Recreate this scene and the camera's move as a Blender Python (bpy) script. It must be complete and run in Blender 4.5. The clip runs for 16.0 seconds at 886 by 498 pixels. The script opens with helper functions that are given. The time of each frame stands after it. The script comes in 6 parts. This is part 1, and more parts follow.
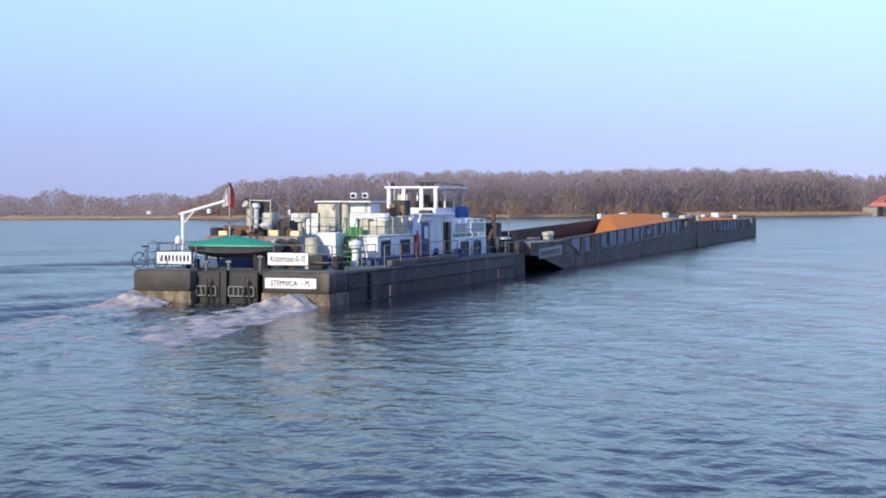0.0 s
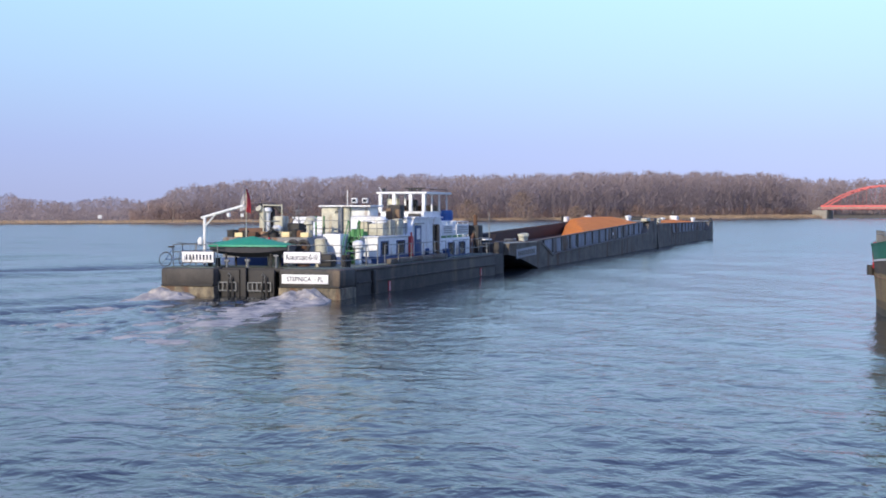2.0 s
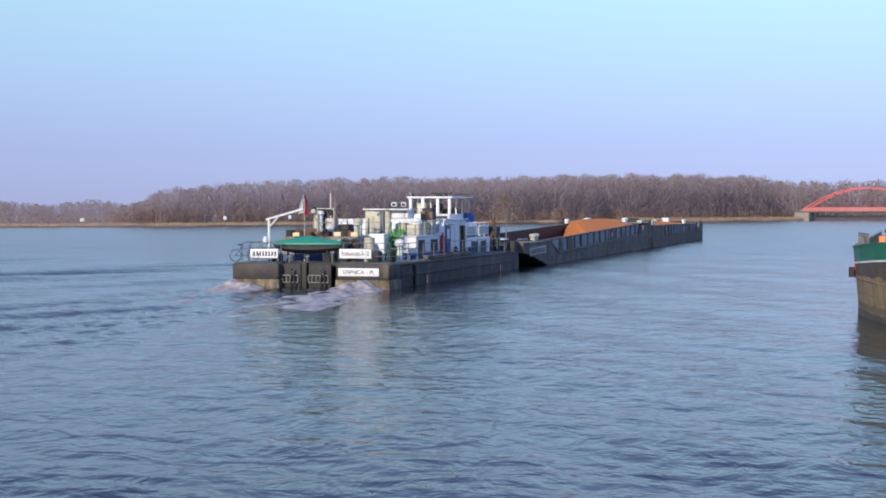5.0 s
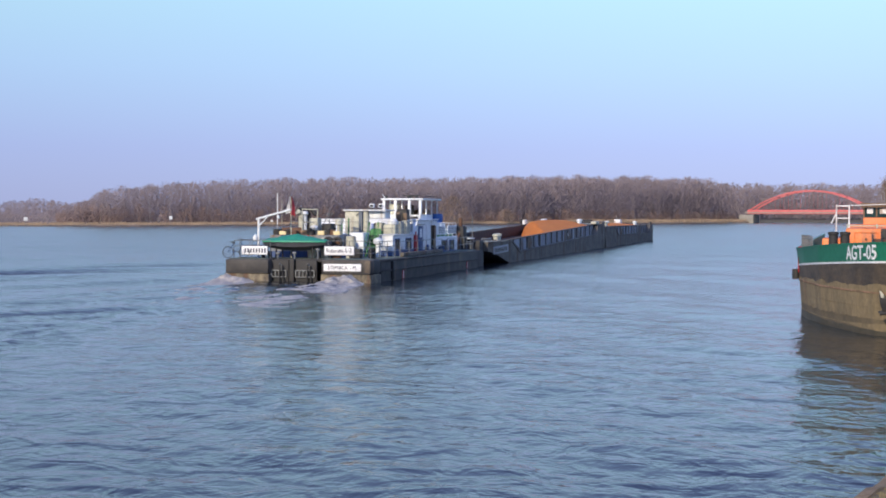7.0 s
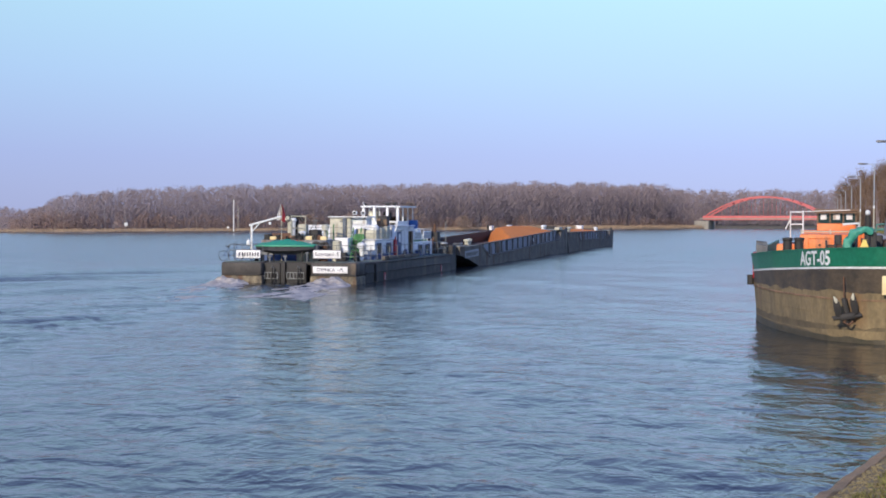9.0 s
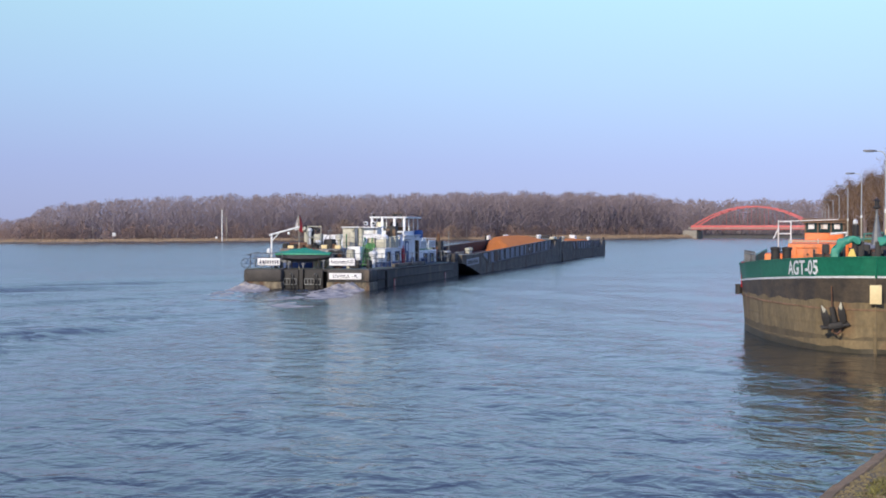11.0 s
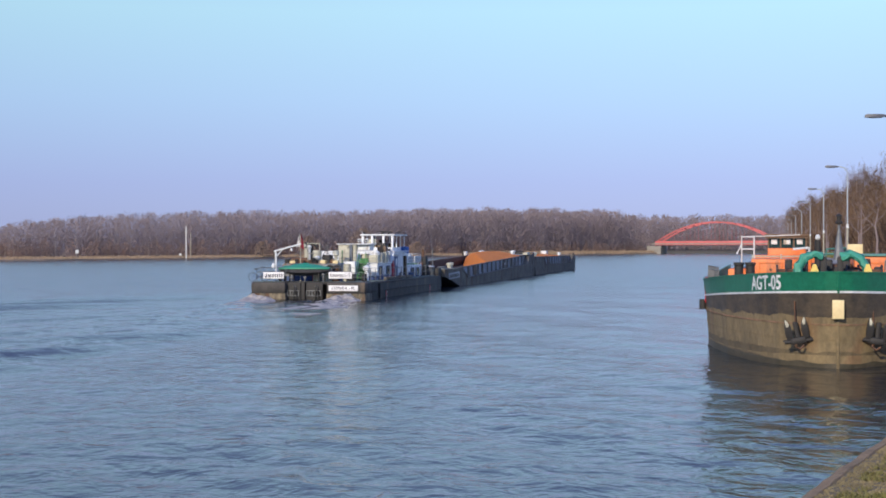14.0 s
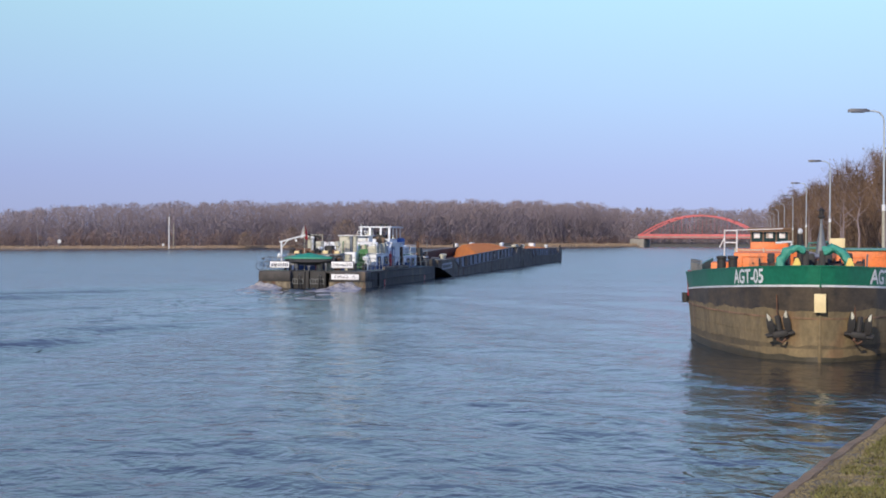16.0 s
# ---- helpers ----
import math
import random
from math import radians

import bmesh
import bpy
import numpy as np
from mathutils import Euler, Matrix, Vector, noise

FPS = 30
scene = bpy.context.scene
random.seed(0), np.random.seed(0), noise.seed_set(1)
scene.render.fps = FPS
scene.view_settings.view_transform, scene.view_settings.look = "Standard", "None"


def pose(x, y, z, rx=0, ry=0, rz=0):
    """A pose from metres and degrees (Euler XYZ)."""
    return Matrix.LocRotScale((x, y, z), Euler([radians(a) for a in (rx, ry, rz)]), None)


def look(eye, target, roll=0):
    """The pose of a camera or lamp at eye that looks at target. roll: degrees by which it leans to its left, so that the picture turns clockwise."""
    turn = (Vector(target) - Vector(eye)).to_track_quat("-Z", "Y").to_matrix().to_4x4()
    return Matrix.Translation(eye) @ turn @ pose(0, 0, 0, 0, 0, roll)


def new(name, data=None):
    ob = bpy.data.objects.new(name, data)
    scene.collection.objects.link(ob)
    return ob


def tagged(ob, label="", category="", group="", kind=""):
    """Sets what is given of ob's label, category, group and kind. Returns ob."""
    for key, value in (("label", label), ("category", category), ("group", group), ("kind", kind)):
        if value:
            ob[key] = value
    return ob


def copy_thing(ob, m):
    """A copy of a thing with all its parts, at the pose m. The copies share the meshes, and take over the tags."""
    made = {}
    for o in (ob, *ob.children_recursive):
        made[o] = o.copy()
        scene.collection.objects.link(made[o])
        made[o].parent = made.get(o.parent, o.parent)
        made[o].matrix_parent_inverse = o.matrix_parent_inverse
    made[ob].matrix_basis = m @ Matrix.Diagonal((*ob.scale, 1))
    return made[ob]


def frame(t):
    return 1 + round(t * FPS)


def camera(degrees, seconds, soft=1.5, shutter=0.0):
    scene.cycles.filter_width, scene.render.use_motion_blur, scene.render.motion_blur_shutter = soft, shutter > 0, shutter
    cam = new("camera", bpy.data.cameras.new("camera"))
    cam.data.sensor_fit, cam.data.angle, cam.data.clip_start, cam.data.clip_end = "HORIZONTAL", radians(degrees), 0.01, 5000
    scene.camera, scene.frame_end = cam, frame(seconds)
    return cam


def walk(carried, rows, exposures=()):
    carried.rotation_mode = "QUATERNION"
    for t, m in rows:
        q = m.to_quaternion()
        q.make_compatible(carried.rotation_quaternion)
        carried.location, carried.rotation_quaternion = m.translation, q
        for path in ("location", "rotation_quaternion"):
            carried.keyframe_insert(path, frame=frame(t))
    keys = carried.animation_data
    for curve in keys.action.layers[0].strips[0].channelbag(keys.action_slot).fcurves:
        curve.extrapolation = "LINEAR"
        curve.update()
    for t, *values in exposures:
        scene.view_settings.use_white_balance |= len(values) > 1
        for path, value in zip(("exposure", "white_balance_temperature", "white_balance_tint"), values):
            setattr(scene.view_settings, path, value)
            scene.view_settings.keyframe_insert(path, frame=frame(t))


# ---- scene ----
EYE = 4.0
cam = camera(34.0, 16.0, soft=1.8)
PATH = [
    (0.0, pose(0, 0, EYE, 88.356, -0.104, 0.003)),
    (0.5, pose(0, 0, EYE, 88.509, -0.390, -0.482)),
    (1.0, pose(0, 0, EYE, 88.475, -0.013, -0.940)),
    (1.5, pose(0, 0, EYE, 88.441, -0.170, -1.323)),
    (2.0, pose(0, 0, EYE, 88.501, 0.014, -1.840)),
    (2.5, pose(0, 0, EYE, 88.683, 0.116, -2.330)),
    (3.0, pose(0, 0, EYE, 88.621, 0.204, -2.369)),
    (3.5, pose(0, 0, EYE, 88.706, 0.129, -2.400)),
    (4.0, pose(0, 0, EYE, 88.617, 0.131, -2.361)),
    (6.3, pose(0, 0, EYE, 88.618, -0.160, -3.563)),
    (6.5, pose(0, 0, EYE, 88.754, -0.174, -3.871)),
    (7.0, pose(0, 0, EYE, 88.636, -0.192, -4.584)),
    (7.5, pose(0, 0, EYE, 88.525, -0.293, -5.141)),
    (8.0, pose(0, 0, EYE, 88.486, -0.209, -5.671)),
    (8.5, pose(0, 0, EYE, 88.324, -0.145, -6.208)),
    (8.7, pose(0, 0, EYE, 88.659, -0.145, -6.238)),
    (10.8, pose(0, 0, EYE, 89.280, -0.079, -6.740)),
    (11.0, pose(0, 0, EYE, 89.280, -0.079, -6.740)),
    (11.5, pose(0, 0, EYE, 89.279, -0.251, -6.633)),
    (12.0, pose(0, 0, EYE, 89.363, -0.270, -6.708)),
    (12.5, pose(0, 0, EYE, 89.328, -0.022, -6.683)),
    (13.0, pose(0, 0, EYE, 89.289, -0.180, -7.369)),
    (13.5, pose(0, 0, EYE, 89.717, -0.100, -7.931)),
    (14.0, pose(0, 0, EYE, 89.923, 0.077, -8.123)),
    (14.5, pose(0, 0, EYE, 89.857, -0.077, -8.490)),
    (15.0, pose(0, 0, EYE, 89.577, -0.394, -8.583)),
    (15.5, pose(0, 0, EYE, 89.503, -0.272, -8.710)),
    (16.0, pose(0, 0, EYE, 89.602, -0.255, -8.777)),
]

walk(cam, PATH, [(0, 0.33), (3.5, 0.19), (8.0, 0.12), (16.0, -0.02)])


# the convoy: x forward, y to port, z up from the stern's waterline
def convoy(t):
    return pose(-8.81 + 1.0101 * t, 59.51 + 3.5955 * t, 0, 0, 0, 90 - 18.46 - 0.054 * t)


# ---- world and sun ----
SUN_AZ, SUN_EL = 214, 22      # clockwise from +y, degrees
world = bpy.data.worlds.new("world")
scene.world = world
world.use_nodes = True
wn, wl = world.node_tree.nodes, world.node_tree.links
bg = wn["Background"]
sky = wn.new("ShaderNodeTexSky")
sky.sky_type, sky.sun_disc = "NISHITA", False
sky.sun_elevation, sky.sun_rotation = radians(SUN_EL), radians(SUN_AZ)
sky.air_density, sky.dust_density, sky.ozone_density = 1.0, 0.6, 2.5
co = wn.new("ShaderNodeTexCoord")
sep = wn.new("ShaderNodeSeparateXYZ")
wl.new(co.outputs["Generated"], sep.inputs[0])
ramp = wn.new("ShaderNodeValToRGB")
wl.new(sep.outputs["Z"], ramp.inputs[0])
stops = [(0.0, (0.39, 0.445, 0.75)), (0.045, (0.405, 0.50, 0.87)), (0.10, (0.455, 0.66, 0.98)),
         (0.16, (0.50, 0.80, 1.0)), (0.26, (0.41, 0.60, 1.0)), (0.5, (0.25, 0.37, 0.88)), (1.0, (0.20, 0.32, 0.78))]
while len(ramp.color_ramp.elements) < len(stops):
    ramp.color_ramp.elements.new(0.5)
for el, (p, c) in zip(ramp.color_ramp.elements, stops):
    el.position, el.color = p, (*c, 1)
mixn = wn.new("ShaderNodeMix")
mixn.data_type = "RGBA"
mixn.inputs[0].default_value = 0.9
gain = wn.new("ShaderNodeVectorMath")
gain.operation = "SCALE"
gain.inputs["Scale"].default_value = 0.1
wl.new(sky.outputs[0], gain.inputs[0])
wl.new(gain.outputs[0], mixn.inputs[6])
wl.new(ramp.outputs[0], mixn.inputs[7])
side = wn.new("ShaderNodeMapRange")
side.interpolation_type = "SMOOTHSTEP"
side.inputs[1].default_value, side.inputs[2].default_value = -0.45, 0.45
side.inputs[3].default_value, side.inputs[4].default_value = 0.86, 1.10
wl.new(sep.outputs["X"], side.inputs[0])
tone = wn.new("ShaderNodeVectorMath")
tone.operation = "SCALE"
wl.new(mixn.outputs[2], tone.inputs[0])
wl.new(side.outputs[0], tone.inputs["Scale"])
wl.new(tone.outputs[0], bg.inputs[0])
bg.inputs[1].default_value = 1.0

sun = new("sun", bpy.data.lights.new("sun", "SUN"))
sun.data.energy, sun.data.angle, sun.data.color = 3.7, radians(0.6), (1.0, 0.87, 0.70)
sd = Vector((math.sin(radians(SUN_AZ)) * math.cos(radians(SUN_EL)), math.cos(radians(SUN_AZ)) * math.cos(radians(SUN_EL)), math.sin(radians(SUN_EL))))
sun.matrix_basis = look(sd * 100, (0, 0, 0))


# ---- materials ----
def mat(name, base, rough=0.6, metal=0.0, second=None, scale=2.0, amount=0.5, bump=0.0, bump_scale=30.0, stretch=(1, 1, 1), rust=None, rust_at=0.62, island=0.0, grain=0.3):
    """Node material: base colour broken by a second colour, fine grain, optional rust patches and relief."""
    m = bpy.data.materials.new(name)
    m.use_nodes = True
    n, l = m.node_tree.nodes, m.node_tree.links
    b = n["Principled BSDF"]
    b.inputs["Roughness"].default_value, b.inputs["Metallic"].default_value = rough, metal
    tc = n.new("ShaderNodeTexCoord")
    mp = n.new("ShaderNodeMapping")
    mp.inputs["Scale"].default_value = stretch
    l.new(tc.outputs["Object"], mp.inputs[0])
    nz = n.new("ShaderNodeTexNoise")
    nz.inputs["Scale"].default_value, nz.inputs["Detail"].default_value, nz.inputs["Roughness"].default_value = scale, 6, 0.65
    l.new(mp.outputs[0], nz.inputs[0])
    second = second or tuple(c * 0.6 for c in base)
    cr = n.new("ShaderNodeValToRGB")
    cr.color_ramp.elements[0].position, cr.color_ramp.elements[1].position = 0.5 - amount / 2, 0.5 + amount / 2
    cr.color_ramp.elements[0].color, cr.color_ramp.elements[1].color = (*second, 1), (*base, 1)
    l.new(nz.outputs[0], cr.inputs[0])
    col = cr.outputs[0]
    if rust:
        n2 = n.new("ShaderNodeTexNoise")
        n2.inputs["Scale"].default_value, n2.inputs["Detail"].default_value = scale * 0.7, 8
        mp2 = n.new("ShaderNodeMapping")
        mp2.inputs["Scale"].default_value = (1, 1, 0.35)
        l.new(tc.outputs["Object"], mp2.inputs[0])
        l.new(mp2.outputs[0], n2.inputs[0])
        r2 = n.new("ShaderNodeValToRGB")
        r2.color_ramp.elements[0].position, r2.color_ramp.elements[1].position = rust_at - 0.05, rust_at + 0.07
        l.new(n2.outputs[0], r2.inputs[0])
        mx = n.new("ShaderNodeMix")
        mx.data_type = "RGBA"
        l.new(r2.outputs[0], mx.inputs[0])
        l.new(col, mx.inputs[6])
        mx.inputs[7].default_value = (*rust, 1)
        col = mx.outputs[2]
    if island:
        g = n.new("ShaderNodeNewGeometry")
        hs = n.new("ShaderNodeHueSaturation")
        ma = n.new("ShaderNodeMapRange")
        ma.inputs[3].default_value, ma.inputs[4].default_value = 1 - island, 1 + island
        l.new(g.outputs["Random Per Island"], ma.inputs[0])
        l.new(ma.outputs[0], hs.inputs["Value"])
        l.new(col, hs.inputs["Color"])
        col = hs.outputs[0]
    # fine grain and grime over everything
    n4 = n.new("ShaderNodeTexNoise")
    n4.inputs["Scale"].default_value, n4.inputs["Detail"].default_value, n4.inputs["Roughness"].default_value = scale * 6, 5, 0.7
    l.new(mp.outputs[0], n4.inputs[0])
    m4 = n.new("ShaderNodeMapRange")
    m4.inputs[1].default_value, m4.inputs[2].default_value = 0.3, 0.7
    m4.inputs[3].default_value, m4.inputs[4].default_value = 1 - grain * 0.7, 1 + grain * 0.7
    l.new(n4.outputs[0], m4.inputs[0])
    h4 = n.new("ShaderNodeHueSaturation")
    l.new(m4.outputs[0], h4.inputs["Value"])
    l.new(col, h4.inputs["Color"])
    l.new(h4.outputs[0], b.inputs["Base Color"])
    if bump:
        n3 = n.new("ShaderNodeTexNoise")
        n3.inputs["Scale"].default_value, n3.inputs["Detail"].default_value = bump_scale, 4
        l.new(mp.outputs[0], n3.inputs[0])
        bp = n.new("ShaderNodeBump")
        bp.inputs["Strength"].default_value, bp.inputs["Distance"].default_value = bump, 0.02
        l.new(n3.outputs[0], bp.inputs["Height"])
        l.new(bp.outputs[0], b.inputs["Normal"])
    return m


def water_material():
    m = bpy.data.materials.new("lake_water")
    m.use_nodes = True
    n, l = m.node_tree.nodes, m.node_tree.links
    b = n["Principled BSDF"]
    b.inputs["Base Color"].default_value = (0.012, 0.018, 0.026, 1)
    b.inputs["Roughness"].default_value = 0.10
    b.inputs["IOR"].default_value = 1.33
    tc = n.new("ShaderNodeTexCoord")
    # open water lies calmer than the sheltered near part
    ln = n.new("ShaderNodeVectorMath")
    ln.operation = "LENGTH"
    l.new(tc.outputs["Object"], ln.inputs[0])
    calm = n.new("ShaderNodeMapRange")
    calm.inputs[1].default_value, calm.inputs[2].default_value = 70, 260
    calm.inputs[3].default_value, calm.inputs[4].default_value = 0.95, 0.45
    l.new(ln.outputs["Value"], calm.inputs[0])
    # sheltered by the quay
    sx = n.new("ShaderNodeSeparateXYZ")
    l.new(tc.outputs["Object"], sx.inputs[0])
    lee = n.new("ShaderNodeMapRange")
    lee.interpolation_type = "SMOOTHSTEP"
    lee.inputs[1].default_value, lee.inputs[2].default_value = 5, 16
    lee.inputs[3].default_value, lee.inputs[4].default_value = 1.0, 0.6
    l.new(sx.outputs["X"], lee.inputs[0])
    rough_sea = n.new("ShaderNodeMath")
    rough_sea.operation = "MULTIPLY"
    l.new(calm.outputs[0], rough_sea.inputs[0])
    l.new(lee.outputs[0], rough_sea.inputs[1])
    gloss = n.new("ShaderNodeMapRange")
    gloss.inputs[1].default_value, gloss.inputs[2].default_value = 45, 160
    gloss.inputs[3].default_value, gloss.inputs[4].default_value = 0.08, 0.18
    l.new(ln.outputs["Value"], gloss.inputs[0])
    l.new(gloss.outputs[0], b.inputs["Roughness"])
    last = None
    for scale, dist, stretch in ((0.75, 0.115, (1.2, 1.0, 1)), (1.7, 0.045, (1.1, 1.0, 1)), (4.0, 0.010, (1.1, 1.0, 1))):
        mp = n.new("ShaderNodeMapping")
        mp.inputs["Rotation"].default_value = (0, 0, 0.5 * scale)
        mp.inputs["Scale"].default_value = stretch
        nz = n.new("ShaderNodeTexNoise")
        nz.inputs["Scale"].default_value, nz.inputs["Detail"].default_value = scale, 3
        nz.inputs["Distortion"].default_value = 0.6
        bp = n.new("ShaderNodeBump")
        bp.inputs["Distance"].default_value = dist
        l.new(rough_sea.outputs[0], bp.inputs["Strength"])
        l.new(tc.outputs["Object"], mp.inputs[0])
        l.new(mp.outputs[0], nz.inputs[0])
        l.new(nz.outputs[0], bp.inputs["Height"])
        if last:
            l.new(last.outputs[0], bp.inputs["Normal"])
        last = bp
    l.new(last.outputs[0], b.inputs["Normal"])
    return m


WATER = water_material()
HULL = mat("black_hull_paint", (0.068, 0.060, 0.055), 0.7, second=(0.030, 0.028, 0.028), scale=1.1, amount=0.35, bump=0.6, bump_scale=4, rust=(0.12, 0.09, 0.065), rust_at=0.62)
HULL_LOW = mat("fouled_hull_bottom", (0.25, 0.205, 0.135), 0.8, second=(0.045, 0.04, 0.035), scale=2.2, amount=0.3, bump=0.7, bump_scale=6, stretch=(1, 1, 0.6), rust=(0.11, 0.06, 0.035), rust_at=0.58)
DECK = mat("worn_deck_paint", (0.10, 0.17, 0.13), 0.8, second=(0.13, 0.12, 0.10), scale=1.0, bump=0.3)
WHITE = mat("weathered_white_paint", (0.82, 0.83, 0.83), 0.5, second=(0.58, 0.60, 0.62), scale=1.7, amount=0.55, stretch=(1, 1, 0.45), bump=0.25, bump_scale=5, rust=(0.30, 0.22, 0.16), rust_at=0.66)
CREAM = mat("cream_paint", (0.60, 0.58, 0.46), 0.55, second=(0.30, 0.29, 0.23), scale=2.4, rust=(0.25, 0.17, 0.10), rust_at=0.66)
BLUE = mat("blue_paint", (0.025, 0.07, 0.22), 0.5, second=(0.02, 0.05, 0.14), scale=2)
GREEN = mat("green_tarpaulin", (0.02, 0.30, 0.17), 0.55, second=(0.015, 0.22, 0.13), scale=2, bump=0.5, bump_scale=5)
LADDER = mat("bright_green_paint", (0.045, 0.24, 0.06), 0.5, second=(0.03, 0.13, 0.04), scale=3)
DARK = mat("dark_steel", (0.02, 0.021, 0.022), 0.7, second=(0.035, 0.03, 0.028), scale=4)
STEEL = mat("grey_galvanised_steel", (0.20, 0.21, 0.22), 0.45, 0.3, scale=5)
RUSTY = mat("rusty_steel", (0.17, 0.085, 0.045), 0.85, second=(0.07, 0.04, 0.03), scale=3, bump=0.4)
GLASS = mat("dark_window_glass", (0.02, 0.028, 0.035), 0.06, scale=1, grain=0.06)
RED = mat("red_paint", (0.50, 0.035, 0.045), 0.5, scale=3)
BARGE = mat("worn_grey_barge_plating", (0.185, 0.165, 0.138), 0.8, second=(0.085, 0.075, 0.066), scale=0.9, amount=0.4, stretch=(0.5, 1, 1), bump=0.6, bump_scale=1.8, rust=(0.105, 0.07, 0.045), rust_at=0.58)
COAMING = mat("bluish_grey_coaming_paint", (0.31, 0.33, 0.38), 0.7, second=(0.15, 0.155, 0.17), scale=1.2, amount=0.4, stretch=(1, 1, 0.5), rust=(0.13, 0.085, 0.055), rust_at=0.56)
BDECK = mat("pale_green_grey_barge_deck", (0.33, 0.35, 0.29), 0.8, second=(0.18, 0.18, 0.15), scale=0.8)
SAND = mat("orange_sand", (0.64, 0.20, 0.028), 0.95, second=(0.48, 0.14, 0.022), scale=0.7, amount=0.5, bump=0.8, bump_scale=9)
HOLD = mat("rust_brown_hold_plating", (0.065, 0.042, 0.035), 0.85, second=(0.05, 0.035, 0.03), scale=0.8)
FOAM = mat("churned_foam", (0.55, 0.49, 0.42), 0.6, second=(0.16, 0.155, 0.16), scale=1.5, amount=0.28, bump=0.4, bump_scale=7)
BRIDGE_RED = mat("faded_red_bridge_paint", (0.62, 0.15, 0.16), 0.6, second=(0.52, 0.11, 0.10), scale=0.15)
CONCRETE = mat("grey_concrete", (0.33, 0.31, 0.28), 0.85, second=(0.22, 0.21, 0.19), scale=0.6, bump=0.4)
AGT_GREEN = mat("bottle_green_paint", (0.014, 0.175, 0.10), 0.4, second=(0.012, 0.14, 0.082), scale=0.8, amount=0.6, bump=0.15, bump_scale=3)
AGT_BLACK = mat("scuffed_black_band", (0.038, 0.034, 0.03), 0.6, second=(0.12, 0.09, 0.06), scale=1.3, amount=0.4, stretch=(1, 1, 1.6), bump=0.4, bump_scale=5)
AGT_HULL = mat("brown_fouled_bow_plating", (0.30, 0.225, 0.12), 0.75, second=(0.12, 0.095, 0.056), scale=1.3, amount=0.5, bump=0.6, bump_scale=5, stretch=(1, 1, 0.6), rust=(0.21, 0.13, 0.07), rust_at=0.62)
ORANGE = mat("orange_paint", (0.82, 0.20, 0.025), 0.5, second=(0.58, 0.12, 0.02), scale=2.2, bump=0.3, bump_scale=6, rust=(0.20, 0.08, 0.035), rust_at=0.61)
YELLOW = mat("yellow_paint", (0.80, 0.62, 0.16), 0.55, scale=3, second=(0.70, 0.50, 0.12))
PALE = mat("pale_yellow_board", (0.80, 0.66, 0.36), 0.6, second=(0.66, 0.52, 0.28), scale=2, grain=0.12)
# twig colour lightened towards mauve: distance haze is painted into it
BARK = mat("hazed_grey_brown_twigs", (0.285, 0.237, 0.25), 0.95, second=(0.21, 0.168, 0.175), scale=0.07, amount=0.3, island=0.08)
TWIG = mat("red_brown_near_twigs", (0.22, 0.14, 0.085), 0.9, second=(0.15, 0.10, 0.07), scale=0.08, island=0.4)
BUSH = mat("dry_ochre_shrub", (0.27, 0.20, 0.16), 0.9, second=(0.21, 0.155, 0.13), scale=0.2, island=0.15)
REED = mat("straw_reed", (0.38, 0.28, 0.19), 0.9, second=(0.26, 0.19, 0.13), scale=0.1, island=0.3)
LAND = mat("woodland_floor", (0.14, 0.115, 0.075), 0.95, second=(0.09, 0.08, 0.05), scale=0.05)
BANK = mat("dry_grass_bank", (0.32, 0.24, 0.18), 0.95, second=(0.20, 0.155, 0.115), scale=0.06)
STONE = mat("mossy_quay_stone", (0.22, 0.17, 0.09), 0.9, second=(0.10, 0.082, 0.045), scale=5, amount=0.4, bump=1.0, bump_scale=40)
GRASS = mat("short_bank_grass", (0.13, 0.14, 0.03), 0.9, second=(0.17, 0.14, 0.06), scale=3, island=0.4)
LAMP = mat("grey_lamp_housing", (0.09, 0.10, 0.135), 0.5, scale=5)


# ---- mesh helpers ----
def box(bm, x0, x1, y0, y1, z0, z1, bevel=0.0):
    vs = [bm.verts.new((x, y, z)) for x in (x0, x1) for y in (y0, y1) for z in (z0, z1)]
    fs = [bm.faces.new([vs[i] for i in f]) for f in ((0, 1, 3, 2), (4, 6, 7, 5), (0, 4, 5, 1), (2, 3, 7, 6), (0, 2, 6, 4), (1, 5, 7, 3))]
    if bevel:
        es = list({e for f in fs for e in f.edges})
        bmesh.ops.bevel(bm, geom=es, offset=bevel, segments=2, affect="EDGES", profile=0.5)
    return bm


def boxes(*rows, bevel=0.0):
    bm = bmesh.new()
    for r in rows:
        box(bm, *r, bevel=bevel)
    return bm


def tube(bm, pts, r, sides=8, r2=None):
    """A pipe along points."""
    pts = [Vector(p) for p in pts]
    rings = []
    for i, p in enumerate(pts):
        d = (pts[min(i + 1, len(pts) - 1)] - pts[max(i - 1, 0)]).normalized()
        up = Vector((0, 0, 1)) if abs(d.z) < 0.95 else Vector((1, 0, 0))
        a = d.cross(up).normalized()
        c = d.cross(a)
        rr = r if r2 is None else r + (r2 - r) * i / (len(pts) - 1)
        rings.append([bm.verts.new(p + (a * math.cos(k * math.tau / sides) + c * math.sin(k * math.tau / sides)) * rr) for k in range(sides)])
    for u, v in zip(rings, rings[1:]):
        for k in range(sides):
            bm.faces.new((u[k], u[(k + 1) % sides], v[(k + 1) % sides], v[k]))
    bm.faces.new(rings[0][::-1])
    bm.faces.new(rings[-1])
    return bm


